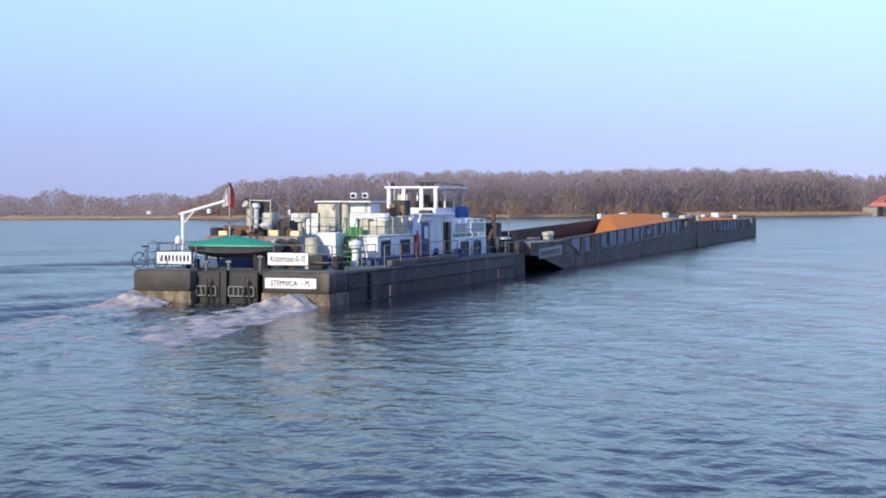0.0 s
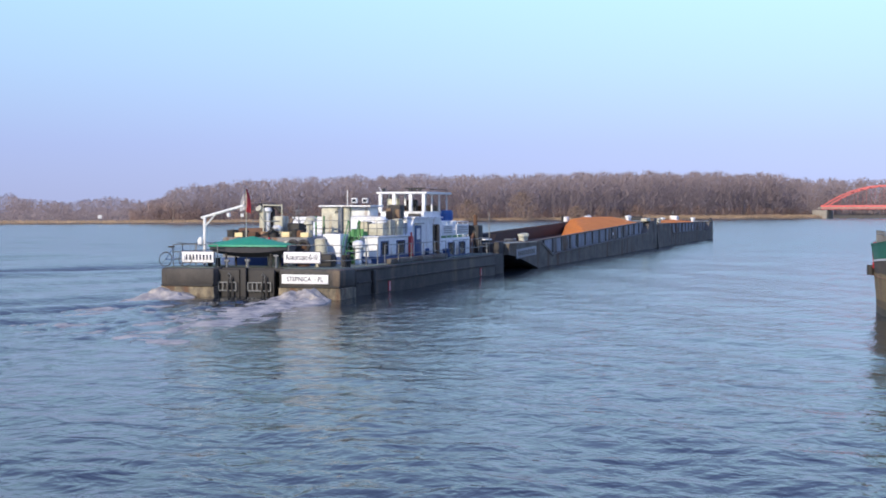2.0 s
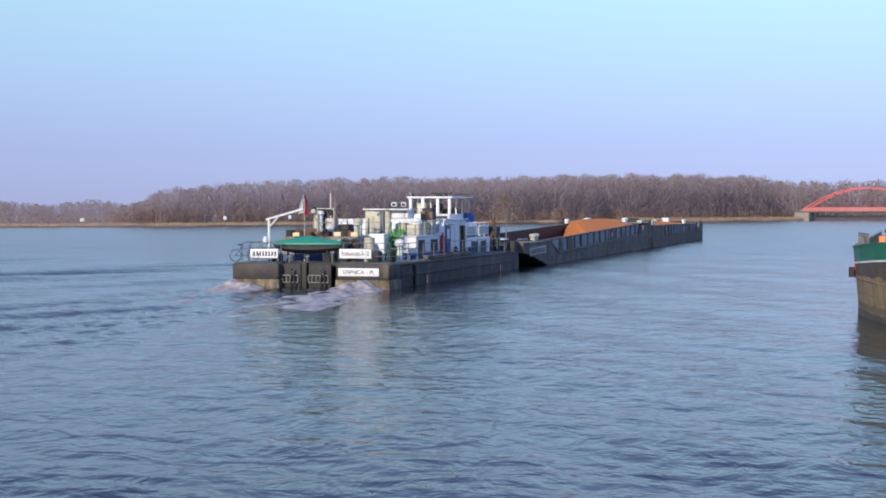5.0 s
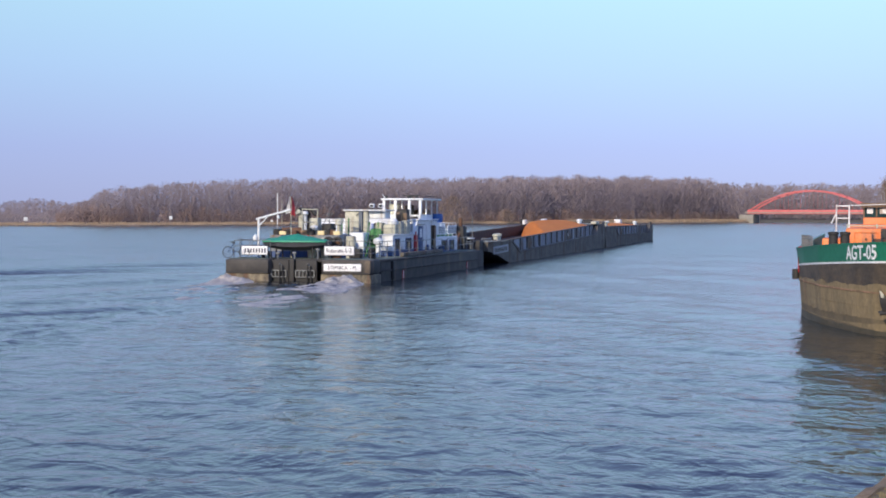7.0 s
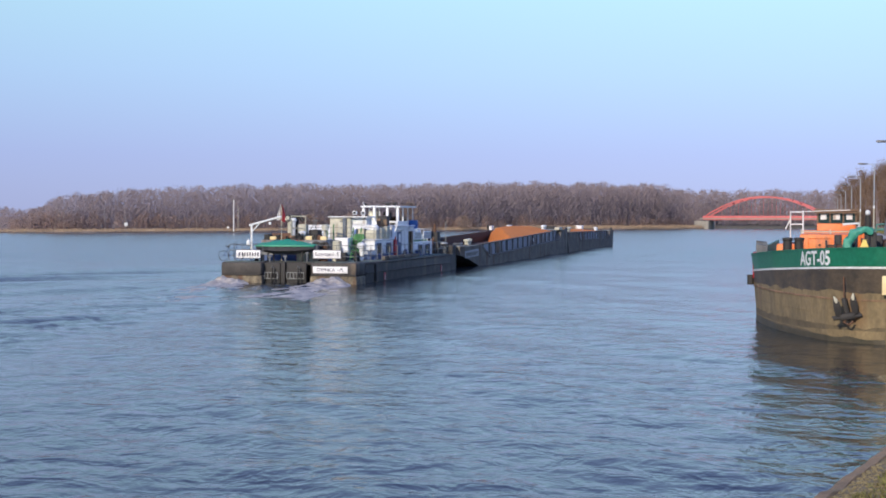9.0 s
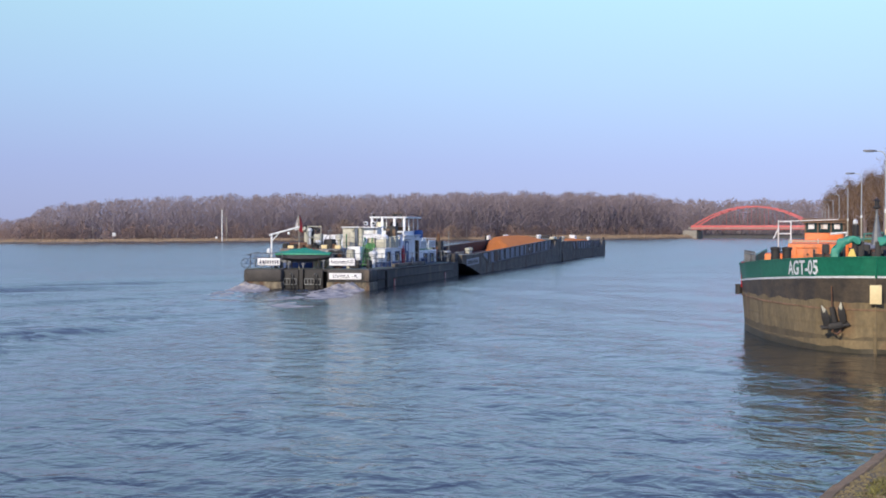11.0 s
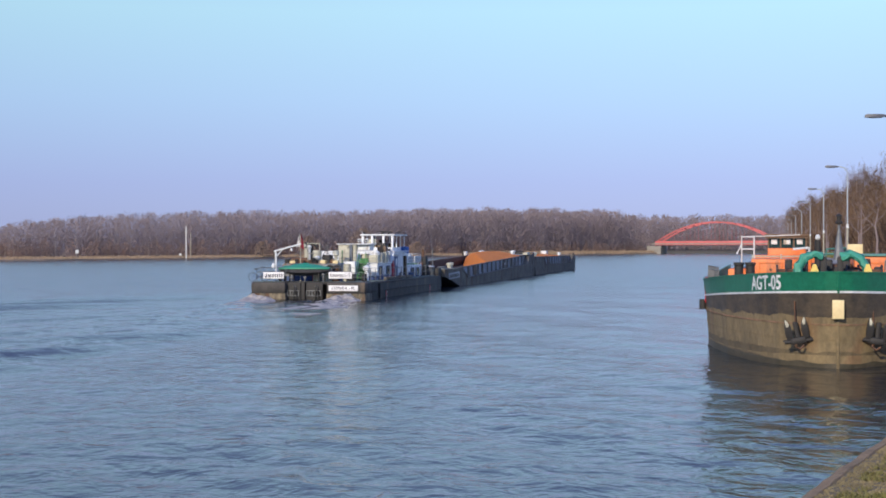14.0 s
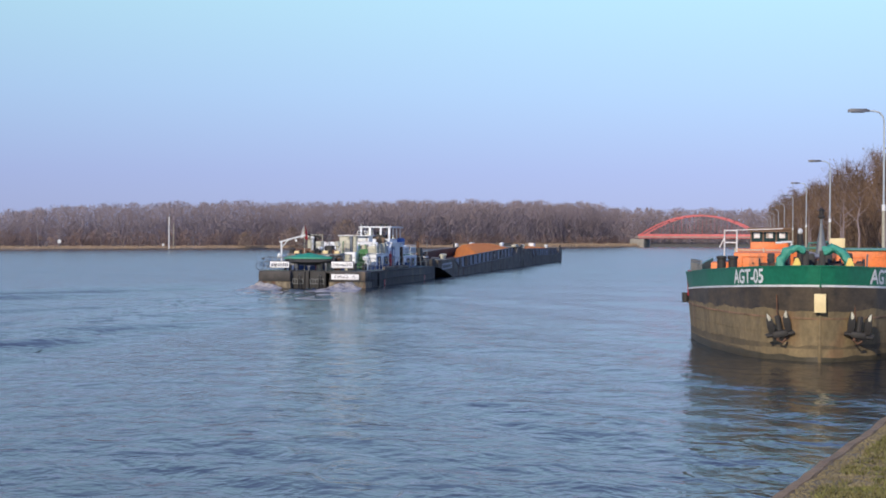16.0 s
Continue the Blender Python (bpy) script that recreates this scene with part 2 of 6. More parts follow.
def tubes(lines, r, sides=8):
    bm = bmesh.new()
    for l in lines:
        tube(bm, l, r, sides)
    return bm


def prism(bm, outline, y0, y1, axis="y"):
    """An outline in two axes pushed along the third."""
    def at(a, b, c):
        return {"y": (a, c, b), "x": (c, a, b), "z": (a, b, c)}[axis]
    u = [bm.verts.new(at(a, b, y0)) for a, b in outline]
    v = [bm.verts.new(at(a, b, y1)) for a, b in outline]
    n = len(u)
    for i in range(n):
        bm.faces.new((u[i], u[(i + 1) % n], v[(i + 1) % n], v[i]))
    bm.faces.new(u[::-1])
    bm.faces.new(v)
    return bm


def loft(bm, rings, close=True, caps=False):
    vs = [[bm.verts.new(p) for p in r] for r in rings]
    n = len(vs[0])
    for u, v in zip(vs, vs[1:]):
        for i in range(n if close else n - 1):
            bm.faces.new((u[i], u[(i + 1) % n], v[(i + 1) % n], v[i]))
    if caps:
        bm.faces.new(vs[0][::-1])
        bm.faces.new(vs[-1])
    return bm


def lathe(profile, cx=0, cy=0, sides=16):
    bm = bmesh.new()
    loft(bm, [[(cx + r * math.cos(k * math.tau / sides), cy + r * math.sin(k * math.tau / sides), z) for k in range(sides)] for r, z in profile], caps=True)
    return bm


def mesh_of(bm, name, material, smooth=False):
    bmesh.ops.recalc_face_normals(bm, faces=bm.faces)
    me = bpy.data.meshes.new(name)
    bm.to_mesh(me)
    bm.free()
    me.materials.append(material)
    if smooth:
        me.shade_smooth()
        me.set_sharp_from_angle(angle=radians(35))
    return me


def part(name, bm, material, parent=None, label="", smooth=True):
    ob = new(name, mesh_of(bm, name, material, smooth))
    ob.parent = parent
    if label:
        tagged(ob, label)
    return ob


def thing(name, label, category, group="", m=None, kind=""):
    ob = new(name)
    if m is not None:
        ob.matrix_basis = m
    return tagged(ob, label, category, group, kind)


def single(name, bm, material, label, category="", kind="", m=None, group="", smooth=True):
    ob = part(name, bm, material, None, "", smooth)
    if m is not None:
        ob.matrix_basis = m
    return tagged(ob, label, category, group, kind)


def upward(ob):
    """Turns the faces of an open sheet to the sky."""
    if sum(p.normal.z for p in ob.data.polygons) < 0:
        ob.data.flip_normals()
    return ob


def arrays(name, verts, faces, material):
    me = bpy.data.meshes.new(name)
    me.from_pydata(verts, [], faces)
    me.materials.append(material)
    return new(name, me)


# ---- the large structure: water, land, far shore ----
def bank_point(s, off=0.0, z=0.0):
    """A point s metres along the right-hand quay, off metres inland."""
    return Vector((24.2 + 0.352 * s + 0.936 * off, 43.5 + 0.936 * s - 0.352 * off, z))


def water_sheet():
    """One sheet of water to the horizon, with wind waves modelled where they can be told apart."""
    rng = np.random.default_rng(17)
    rad = [0.0, 4.0]
    while rad[-1] < 860:
        rad.append(max(rad[-1] * 1.0085, rad[-1] + 0.09))
    rad = np.array(rad[1:] + [1000, 1300, 1800, 2600, 3600, 4900])
    az = np.concatenate([np.arange(-180, -24, 6.0), np.arange(-24, 30, 0.125), np.arange(30, 180, 6.0)])
    R, A = np.meshgrid(rad, np.radians(az), indexing="ij")
    X, Y = R * np.sin(A), R * np.cos(A)
    cell = np.maximum(R * 0.0085, 0.09)
    Z = np.zeros_like(R)
    open_water = np.clip((R - 90) / 200, 0, 1)
    for wave, near, far in ((16, 0.003, 0.020), (7.5, 0.006, 0.034), (3.4, 0.011, 0.045), (1.6, 0.034, 0.055), (0.8, 0.11, 0.06)):
        slope = near + (far - near) * open_water
        fade = np.clip((wave / cell - 2.5) / 2.5, 0, 1)
        if not fade.any():
            continue
        for i in range(9):
            w = wave * rng.uniform(0.7, 1.4)
            d = math.radians(200 + rng.normal(0, 48))
            k = math.tau / w
            Z += fade * slope / k * math.sqrt(2 / 9) * np.sin(k * (X * math.sin(d) + Y * math.cos(d)) + rng.uniform(0, math.tau))
    # diverging waves that the convoy sends out to its right-hand side
    for w, d, amp, ph in ((5.9, 73, 0.030, 0.4), (4.6, 68, 0.022, 2.1), (7.4, 79, 0.022, 4.0), (3.3, 62, 0.020, 1.2)):
        k, d = math.tau / w, math.radians(d)
        group = 0.55 + 0.45 * np.sin(X * 0.11 - Y * 0.05 + ph)
        Z += np.clip((X + 14) / 14, 0, 1) * np.clip((R - 8) / 8, 0, 1) * np.clip((130 - R) / 60, 0, 1) * group * amp / k * 1.4 * np.sin(k * (X * math.sin(d) + Y * math.cos(d)) + ph)
    Z *= 1 - 0.45 * np.clip((X - 5) / 11, 0, 1) * (R < 90)
    ca, sa = math.cos(math.radians(15.69)), math.sin(math.radians(15.69))
    port = (Y - 59.5) * sa - (X + 8.8) * ca
    along = (X + 8.8) * sa + (Y - 59.5) * ca
    for w, d, amp, ph in ((6.2, -38, 0.11, 0.9), (5.0, -43, 0.09, 2.6), (7.8, -33, 0.09, 4.4), (3.9, -47, 0.08, 1.7)):
        k, d = math.tau / w, math.radians(d)
        group = 0.65 + 0.35 * np.sin(port * 0.17 + along * 0.04 + ph)
        Z += np.clip((port + 2) / 6, 0, 1) * np.clip((100 - port) / 40, 0, 1) * np.clip((80 - along) / 35, 0, 1) * np.clip((w / cell - 3) / 2, 0, 1) * group * amp / k * np.sin(k * (X * math.sin(d) + Y * math.cos(d)) + ph)
    inside = np.clip((24 - np.abs(np.degrees(A) - 3) * 24 / 27) / 1.0, 0, 1) * (R < 900)
    Z *= inside
    nr, na = R.shape
    verts = np.stack([X, Y, Z], -1).reshape(-1, 3)
    idx = np.arange(nr * na).reshape(nr, na)
    nxt = np.roll(idx, -1, axis=1)
    quads = np.stack([idx[:-1], idx[1:], nxt[1:], nxt[:-1]], -1).reshape(-1, 4)
    me = bpy.data.meshes.new("water")
    me.vertices.add(len(verts) + 1)
    me.vertices.foreach_set("co", np.concatenate([verts, [[0, 0, 0]]]).ravel())
    centre = np.stack([np.full(na, len(verts)), idx[0], nxt[0]], -1)
    loops = np.concatenate([quads.ravel(), centre.ravel()])
    starts = np.concatenate([np.arange(len(quads)) * 4, len(quads) * 4 + np.arange(na) * 3])
    me.loops.add(len(loops))
    me.loops.foreach_set("vertex_index", loops.astype(np.int32))
    me.polygons.add(len(starts))
    me.polygons.foreach_set("loop_start", starts.astype(np.int32))
    me.update(calc_edges=True)
    me.validate()
    me.shade_smooth()
    me.materials.append(WATER)
    return new("water", me)


water = tagged(water_sheet(), "rippled blue lake water reflecting the pale sky", "water", kind="structure")

# far shore: a low bank that rises out of the water, forest floor behind
SHORE = [(-900, 230), (-420, 330), (-127, 428), (-62, 462), (3, 532), (95, 622), (160, 690), (212, 745), (232, 772)]


def shore_distance(az):
    return float(np.interp(az, [-30, -16.5, -7.6, 0.3, 8.7, 13.05, 15.9, 16.7], [432, 446, 466, 532, 629, 708, 775, 806]))


def far_ground():
    bm = bmesh.new()
    rows = []
    for k in range(-60, 34):
        az = k / 2
        r = shore_distance(az) + 0.8 * noise.noise((az * 1.7, 0, 0))
        rows.append([((r + o) * math.sin(radians(az)), (r + o) * math.cos(radians(az)), z) for o, z in ((0, -0.4), (1.2, 0.35), (9, 0.8), (60, 1.0), (1500, 1.6))])
    loft(bm, rows, close=False)
    return bm


single("ground", far_ground(), BANK, "low straw-coloured far bank under leafless woodland", "ground", "structure")


def right_ground():
    bm = bmesh.new()
    rows = []
    for s in (-1.5, 120, 300, 700, 780, 1400):
        rows.append([bank_point(s, o, z) for o, z in ((0, -2.0), (0, 2.0), (3.5, 2.0), (3.5, 1.6))])
    loft(bm, rows, close=False)
    return bm


def right_verge():
    bm = bmesh.new()
    loft(bm, [[bank_point(s, o, z) for o, z in ((3.5, 1.98), (12, 2.1), (60, 2.6), (900, 4.0))] for s in (-1.5, 120, 300, 700, 780, 1400)], close=False)
    return bm


def land_beyond():
    bm = bmesh.new()
    loft(bm, [[(d * math.sin(radians(a)), d * math.cos(radians(a)), z) for d, z in ((862, -0.5), (866, 1.0), (1600, 6.0))] for a in (12, 14, 16, 18, 20, 22, 25)], close=False)
    return bm


single("ground_canal_end", land_beyond(), LAND, "brown woodland bank where the canal bends", "ground", "structure")
single("ground_verge", right_verge(), BANK, "dry grass verge behind the quay", "ground", "structure")
single("quay", right_ground(), CONCRETE, "grey concrete canal quay edge", "quay", "structure")


# near bank on which the viewer stands: its edge runs to the quay's corner
def near_point(s, off=0.0, z=0.0):
    return Vector((3.63 + 0.563 * s + 0.826 * off, 9.735 + 0.826 * s - 0.563 * off, z))


def near_bank():
    bm = bmesh.new()
    loft(bm, [[near_point(s, o, z) for o, z in ((-0.25, -1.5), (-0.02, 1.95), (0.03, 2.05), (0.1, 2.06), (0.9, 2.1), (6, 2.15), (60, 2.2))] for s in (-60, -14, -8, -4, 0, 4, 8, 16, 25, 40)], close=False)
    return bm


def bank_edge():
    """The worn, rounded coping along the bank's rim."""
    bm = bmesh.new()
    rows = []
    for k in range(-30, 161):
        q = k / 4
        a, b = 0.03 * noise.noise((q * 0.9, 0, 5)), 0.025 * noise.noise((q * 2.7, 3, 5))
        rows.append([near_point(q, o + a * e, z + b * e) for o, z, e in ((-0.30, -1.5, 0), (-0.03, 1.9, 1), (-0.005, 2.02, 1), (0.03, 2.065, 1), (0.12, 2.075, 1), (0.15, 2.0, 0))])
    loft(bm, rows, close=False)
    return bm


EDGE = mat("brown_rim_coping", (0.34, 0.22, 0.11), 0.9, second=(0.13, 0.09, 0.05), scale=4, amount=0.5, bump=0.8, bump_scale=25)
single("bank_edge", bank_edge(), EDGE, "brown worn stone edge of the bank", "bank", "structure")
single("bank", near_bank(), STONE, "mossy stone and earth bank by the water", "bank", "structure")


# ---- leafless woods ----
def twig_cloud(rng, V, F, x, y, z, h, w, n, blade, clear=0.3, spread=1.0, twig=(0.06, 0.13)):
    """One bare tree: tapered trunk, limbs and many thin twigs, added to the arrays."""
    def tri(a, b, wd):
        ang = rng.uniform(0, math.tau)
        ox, oy, oz = math.cos(ang) * wd, math.sin(ang) * wd, 0.25 * wd
        k = len(V)
        V.extend(((a[0] - ox, a[1] - oy, a[2] - oz), (a[0] + ox, a[1] + oy, a[2] + oz), b))
        F.append((k, k + 1, k + 2))
    k = len(V)
    r = h * 0.013
    top = (x + rng.uniform(-1, 1) * w * 0.1, y + rng.uniform(-1, 1) * w * 0.1, z + h * 0.93)
    for q in range(3):
        a = q * math.tau / 3
        V.append((x + math.cos(a) * r, y + math.sin(a) * r, z))
    V.append(top)
    F.extend(((k, k + 1, k + 3), (k + 1, k + 2, k + 3), (k + 2, k, k + 3)))
    for i in range(n):
        u = clear + (1 - clear) * (i + rng.random()) / n
        prof = math.sin(min(1.0, (u - clear) / (1 - clear) * 0.82 + 0.18) * math.pi) ** 0.6
        a = rng.uniform(0, math.tau)
        rr = w * 0.5 * prof * math.sqrt(rng.random()) * spread
        bx, by, bz = x + math.cos(a) * rr, y + math.sin(a) * rr, z + h * u
        ln = h * rng.uniform(*twig)
        tri((bx, by, bz), (bx + math.cos(a) * ln * 0.55 + rng.uniform(-.3, .3), by + math.sin(a) * ln * 0.55, bz + ln), blade * rng.uniform(0.5, 1.3))
    for i in range(6):
        u = clear + rng.uniform(0, 0.4)
        a = rng.uniform(0, math.tau)
        tri((x, y, z + h * u), (x + math.cos(a) * w * 0.4, y + math.sin(a) * w * 0.4, z + h * min(0.97, u + 0.3)), r * 0.8)


def shore_at(u):
    """The point at the share u of the wooded far shore and its inland direction."""
    pts = [Vector(p) for p in SHORE[2:]]
    lens = [(b - a).length for a, b in zip(pts, pts[1:])]
    d = u * sum(lens)
    for a, b, l in zip(pts, pts[1:], lens):
        if d <= l:
            t = (b - a) / l
            return a + t * d, Vector((-t.y, t.x))
        d -= l
    return pts[-1], Vector((-t.y, t.x))


def far_forest():
    rng = random.Random(4)
    V, F = [], []
    for row in range(9):
        n = 125
        for i in range(n):
            u = (i + rng.random()) / n
            p, d = shore_at(u)
            p = p + d * (14 + row * 8 + rng.uniform(-3, 3))
            az = math.degrees(math.atan2(p.x, p.y))
            if az < -10.2 + rng.uniform(-0.3, 0.3):
                continue
            dist = p.length
            top = float(np.interp(az, [-10.2, -9.5, -8.8, -8, -4.5, 0.3, 4.8, 9.2, 12, 14.5, 17], [0.15, 0.42, 0.78, 1.06, 1.28, 1.39, 1.42, 1.48, 1.45, 1.40, 1.30])) + 0.03 * math.sin(az * 2.7) + 0.03 * math.sin(az * 7.1)
            h = dist * math.radians(top) + 2.4
            h *= rng.uniform(0.88, 1.05)
            twig_cloud(rng, V, F, p.x, p.y, 1.0, h, h * rng.uniform(0.6, 1.0), 340 if row < 4 else 130, dist * 0.00021, clear=rng.uniform(0.0, 0.2), twig=(0.03, 0.075))
    return arrays("far_woods", V, F, BARK)


tagged(far_forest(), "leafless grey-brown winter woods along the far shore", "woods", kind="stuff")


def left_woods():
    rng = random.Random(9)
    V, F = [], []
    for i in range(420):
        az = rng.uniform(-24, -8.6)
        dist = rng.uniform(980, 1250)
        el = 0.36 + 0.08 * math.sin(az * 2.1) + 0.42 * max(0, 1 - abs(az + 15.1) / 0.8) + 0.12 * max(0, (az + 14) / 5)
        h = (dist * math.radians(el) + 3) * rng.uniform(0.75, 1.05)
        x, y = dist * math.sin(radians(az)), dist * math.cos(radians(az))
        twig_cloud(rng, V, F, x, y, 1.5, h, h * rng.uniform(0.6, 1.1), 110, 0.30, clear=0.02, twig=(0.04, 0.09))
    for i in range(520):
        az = rng.uniform(-26, -9.3)
        dist = shore_distance(az) + rng.uniform(14, 90)
        h = rng.uniform(2.2, 4.4)
        twig_cloud(rng, V, F, dist * math.sin(radians(az)), dist * math.cos(radians(az)), 0.8, h, h * rng.uniform(1.2, 2.2), 60, 0.14, clear=0.0)
    return arrays("distant_woods", V, F, BARK)


def pale_trunks():
    rng = random.Random(14)
    V, F = [], []
    for i in range(70):
        p, d = shore_at(rng.random())
        p = p + d * rng.uniform(10, 13)
        if math.degrees(math.atan2(p.x, p.y)) < -8.8:
            continue
        h, r, k = rng.uniform(7, 15), rng.uniform(0.10, 0.18), len(V)
        for q in range(4):
            a = q * math.tau / 4
            V.append((p.x + math.cos(a) * r, p.y + math.sin(a) * r, 0.8))
        V.append((p.x + rng.uniform(-1.2, 1.2), p.y, h))
        F.extend((k + q, k + (q + 1) % 4, k + 4) for q in range(4))
    return arrays("pale_trunks", V, F, PALE_BARK)


PALE_BARK = mat("pale_birch_bark", (0.42, 0.37, 0.34), 0.9, second=(0.25, 0.21, 0.2), scale=0.3)
tagged(pale_trunks(), "slender pale birch trunks at the wood's edge", "trunks", kind="stuff")
tagged(left_woods(), "low distant leafless woods beyond the flat shore", "woods", kind="stuff")


def beyond_bridge():
    rng = random.Random(12)
    V, F = [], []
    for i in range(520):
        az = rng.uniform(14.0, 27)
        dist = rng.uniform(900, 1060)
        h = (dist * math.radians(1.19 + 0.04 * math.sin(az * 5)) + 2) * rng.uniform(0.82, 1.04)
        x, y = dist * math.sin(radians(az)), dist * math.cos(radians(az))
        twig_cloud(rng, V, F, x, y, 1.5, h, h * rng.uniform(0.5, 0.8), 150, 0.26, clear=0.05, twig=(0.03, 0.08))
    return arrays("canal_woods", V, F, BARK)


tagged(beyond_bridge(), "leafless woods behind the red canal bridge", "woods", kind="stuff")


# ---- arch bridge ----
def arch_bridge():
    a, b = Vector((228, 767, 0)), Vector((280, 729, 0))
    length = (b - a).length
    ang = math.degrees(math.atan2(b.y - a.y, b.x - a.x))
    br = thing("bridge", "faded red steel tied-arch road bridge over the canal", "bridge", m=pose(a.x, a.y, 0, 0, 0, ang))
    part("deck", boxes((-3, length + 3, -0.4, 8.4, 5.3, 5.9)), CONCRETE, br)
    for y in (0, 8):
        part("girder", boxes((-1.5, length + 1.5, y - 0.35, y + 0.35, 4.9, 7.1), bevel=0.05), BRIDGE_RED, br)
        bm = bmesh.new()
        rings = []
        for i in range(41):
            u = i / 40
            z = 7.0 + 10.2 * 4 * u * (1 - u)
            x = u * length
            th = 0.36
            rings.append([(x, y - 0.4, z - th), (x, y + 0.4, z - th), (x, y + 0.4, z + th), (x, y - 0.4, z + th)])
        loft(bm, rings, caps=True)
        part("arch", bm, BRIDGE_RED, br)
        for i in range(1, 14):
            u = i / 14
            z = 7.0 + 10.2 * 4 * u * (1 - u)
            bm = tubes([[(u * length, y, 7.0), (u * length, y, z)]], 0.06, 6)
            part("hanger", bm, BRIDGE_RED, br)
    for i in range(3, 12):
        u = i / 14
        z = 7.0 + 10.2 * 4 * u * (1 - u)
        part("cross_brace", boxes((u * length - 0.2, u * length + 0.2, 0.4, 7.6, z - 0.25, z + 0.25)), BRIDGE_RED, br)
    for x in (-6, length - 2):
        part("abutment", boxes((x, x + 8, -1, 9, -0.5, 4.36), bevel=0.1), CONCRETE, br)
    return br


arch_bridge()


# ---- writing ----
def lettering(text, size, squeeze=1.0, bold=0.003):
    """A mesh of the text, centred, thin, in its own x and y."""
    cu = bpy.data.curves.new("lettering", "FONT")
    cu.body, cu.size, cu.extrude, cu.align_x, cu.align_y = text, size, 0.004, "CENTER", "CENTER"
    cu.offset = bold
    ob = bpy.data.objects.new("lettering", cu)
    scene.collection.objects.link(ob)
    bpy.context.view_layer.update()
    me = bpy.data.meshes.new_from_object(ob.evaluated_get(bpy.context.evaluated_depsgraph_get()))
    bpy.data.objects.remove(ob)
    bm = bmesh.new()
    bm.from_mesh(me)
    for v in bm.verts:
        v.co.x *= squeeze
    return bm


def facing_aft(bm, x, y, z):
    """Turns a mesh drawn in x and y so that it reads from behind the boat."""
    for v in bm.verts:
        a, b, c = v.co
        v.co = (x - c, y - a, z + b)
    return bm


def facing_starboard(bm, x, y, z):
    for v in bm.verts:
        a, b, c = v.co
        v.co = (x + a, y - c, z + b)
    return bm


SIGN_WHITE = mat("clean_sign_white", (0.80, 0.80, 0.81), 0.5, second=(0.70, 0.70, 0.72), scale=2, grain=0.06)
INK = mat("navy_sign_ink", (0.02, 0.025, 0.07), 0.6, scale=5, grain=0.06)
WOOD = mat("brown_wood", (0.17, 0.10, 0.055), 0.6, second=(0.10, 0.06, 0.035), scale=3, stretch=(1, 1, 6))
FLAG_W = mat("white_flag_cloth", (0.8, 0.78, 0.78), 0.8, scale=2)
FLAG_R = mat("red_flag_cloth", (0.40, 0.04, 0.06), 0.8, scale=2)
BARREL = mat("blue_barrel_plastic", (0.02, 0.10, 0.36), 0.4, scale=3)
GRIME = mat("grimy_grey_paint", (0.30, 0.31, 0.31), 0.7, second=(0.10, 0.10, 0.105), scale=1.8, amount=0.4, stretch=(1, 1, 0.5), rust=(0.15, 0.09, 0.05), rust_at=0.58)
BLUEGREY = mat("blue_grey_paint", (0.11, 0.14, 0.19), 0.6, second=(0.06, 0.08, 0.11), scale=2)
DARKGREEN = mat("dark_green_paint", (0.02, 0.09, 0.04), 0.6, second=(0.012, 0.05, 0.025), scale=2)
TARP_GREY = mat("grey_dinghy_hull", (0.085, 0.088, 0.105), 0.6, second=(0.055, 0.055, 0.065), scale=1.5)
PINK = mat("pinkish_rust_stain", (0.36, 0.21, 0.13), 0.8, second=(0.15, 0.10, 0.06), scale=1.2, amount=0.3)


def rail(pts, z0, heights, parent, r=0.022, step=1.4, name="railing", material=None):
    """Guard rail: posts along a line and bars at the given heights, one part."""
    bm = bmesh.new()
    for h in heights:
        tube(bm, [(x, y, z0 + h) for x, y in pts], r, 6)
    for (xa, ya), (xb, yb) in zip(pts, pts[1:]):
        n = max(1, round(math.hypot(xb - xa, yb - ya) / step))
        for i in range(n + 1):
            u = i / n
            x, y = xa + (xb - xa) * u, ya + (yb - ya) * u
            tube(bm, [(x, y, z0), (x, y, z0 + heights[-1])], r * 1.1, 6)
    return part(name, bm, material or STEEL, parent)


def window(x0, x1, y, z0, z1, parent, m=None):
    """A framed cabin window in a starboard wall."""
    fr = bmesh.new()
    t = 0.06
    for r in ((x0 - t, x1 + t, z1, z1 + t), (x0 - t, x1 + t, z0 - t, z0), (x0 - t, x0, z0, z1), (x1, x1 + t, z0, z1)):
        box(fr, r[0], r[1], y - 0.05, y + 0.02, r[2], r[3])
    w = part("window", fr, m or BLUE, parent)
    part("pane", boxes((x0, x1, y - 0.025, y + 0.01, z0, z1)), GLASS, w)
    return w


def rounded_hull(bm, x0, x1, y0, y1, z0, z1, r=0.22):
    box(bm, x0, x1, y0, y1, z0, z1, bevel=r)
    return bm


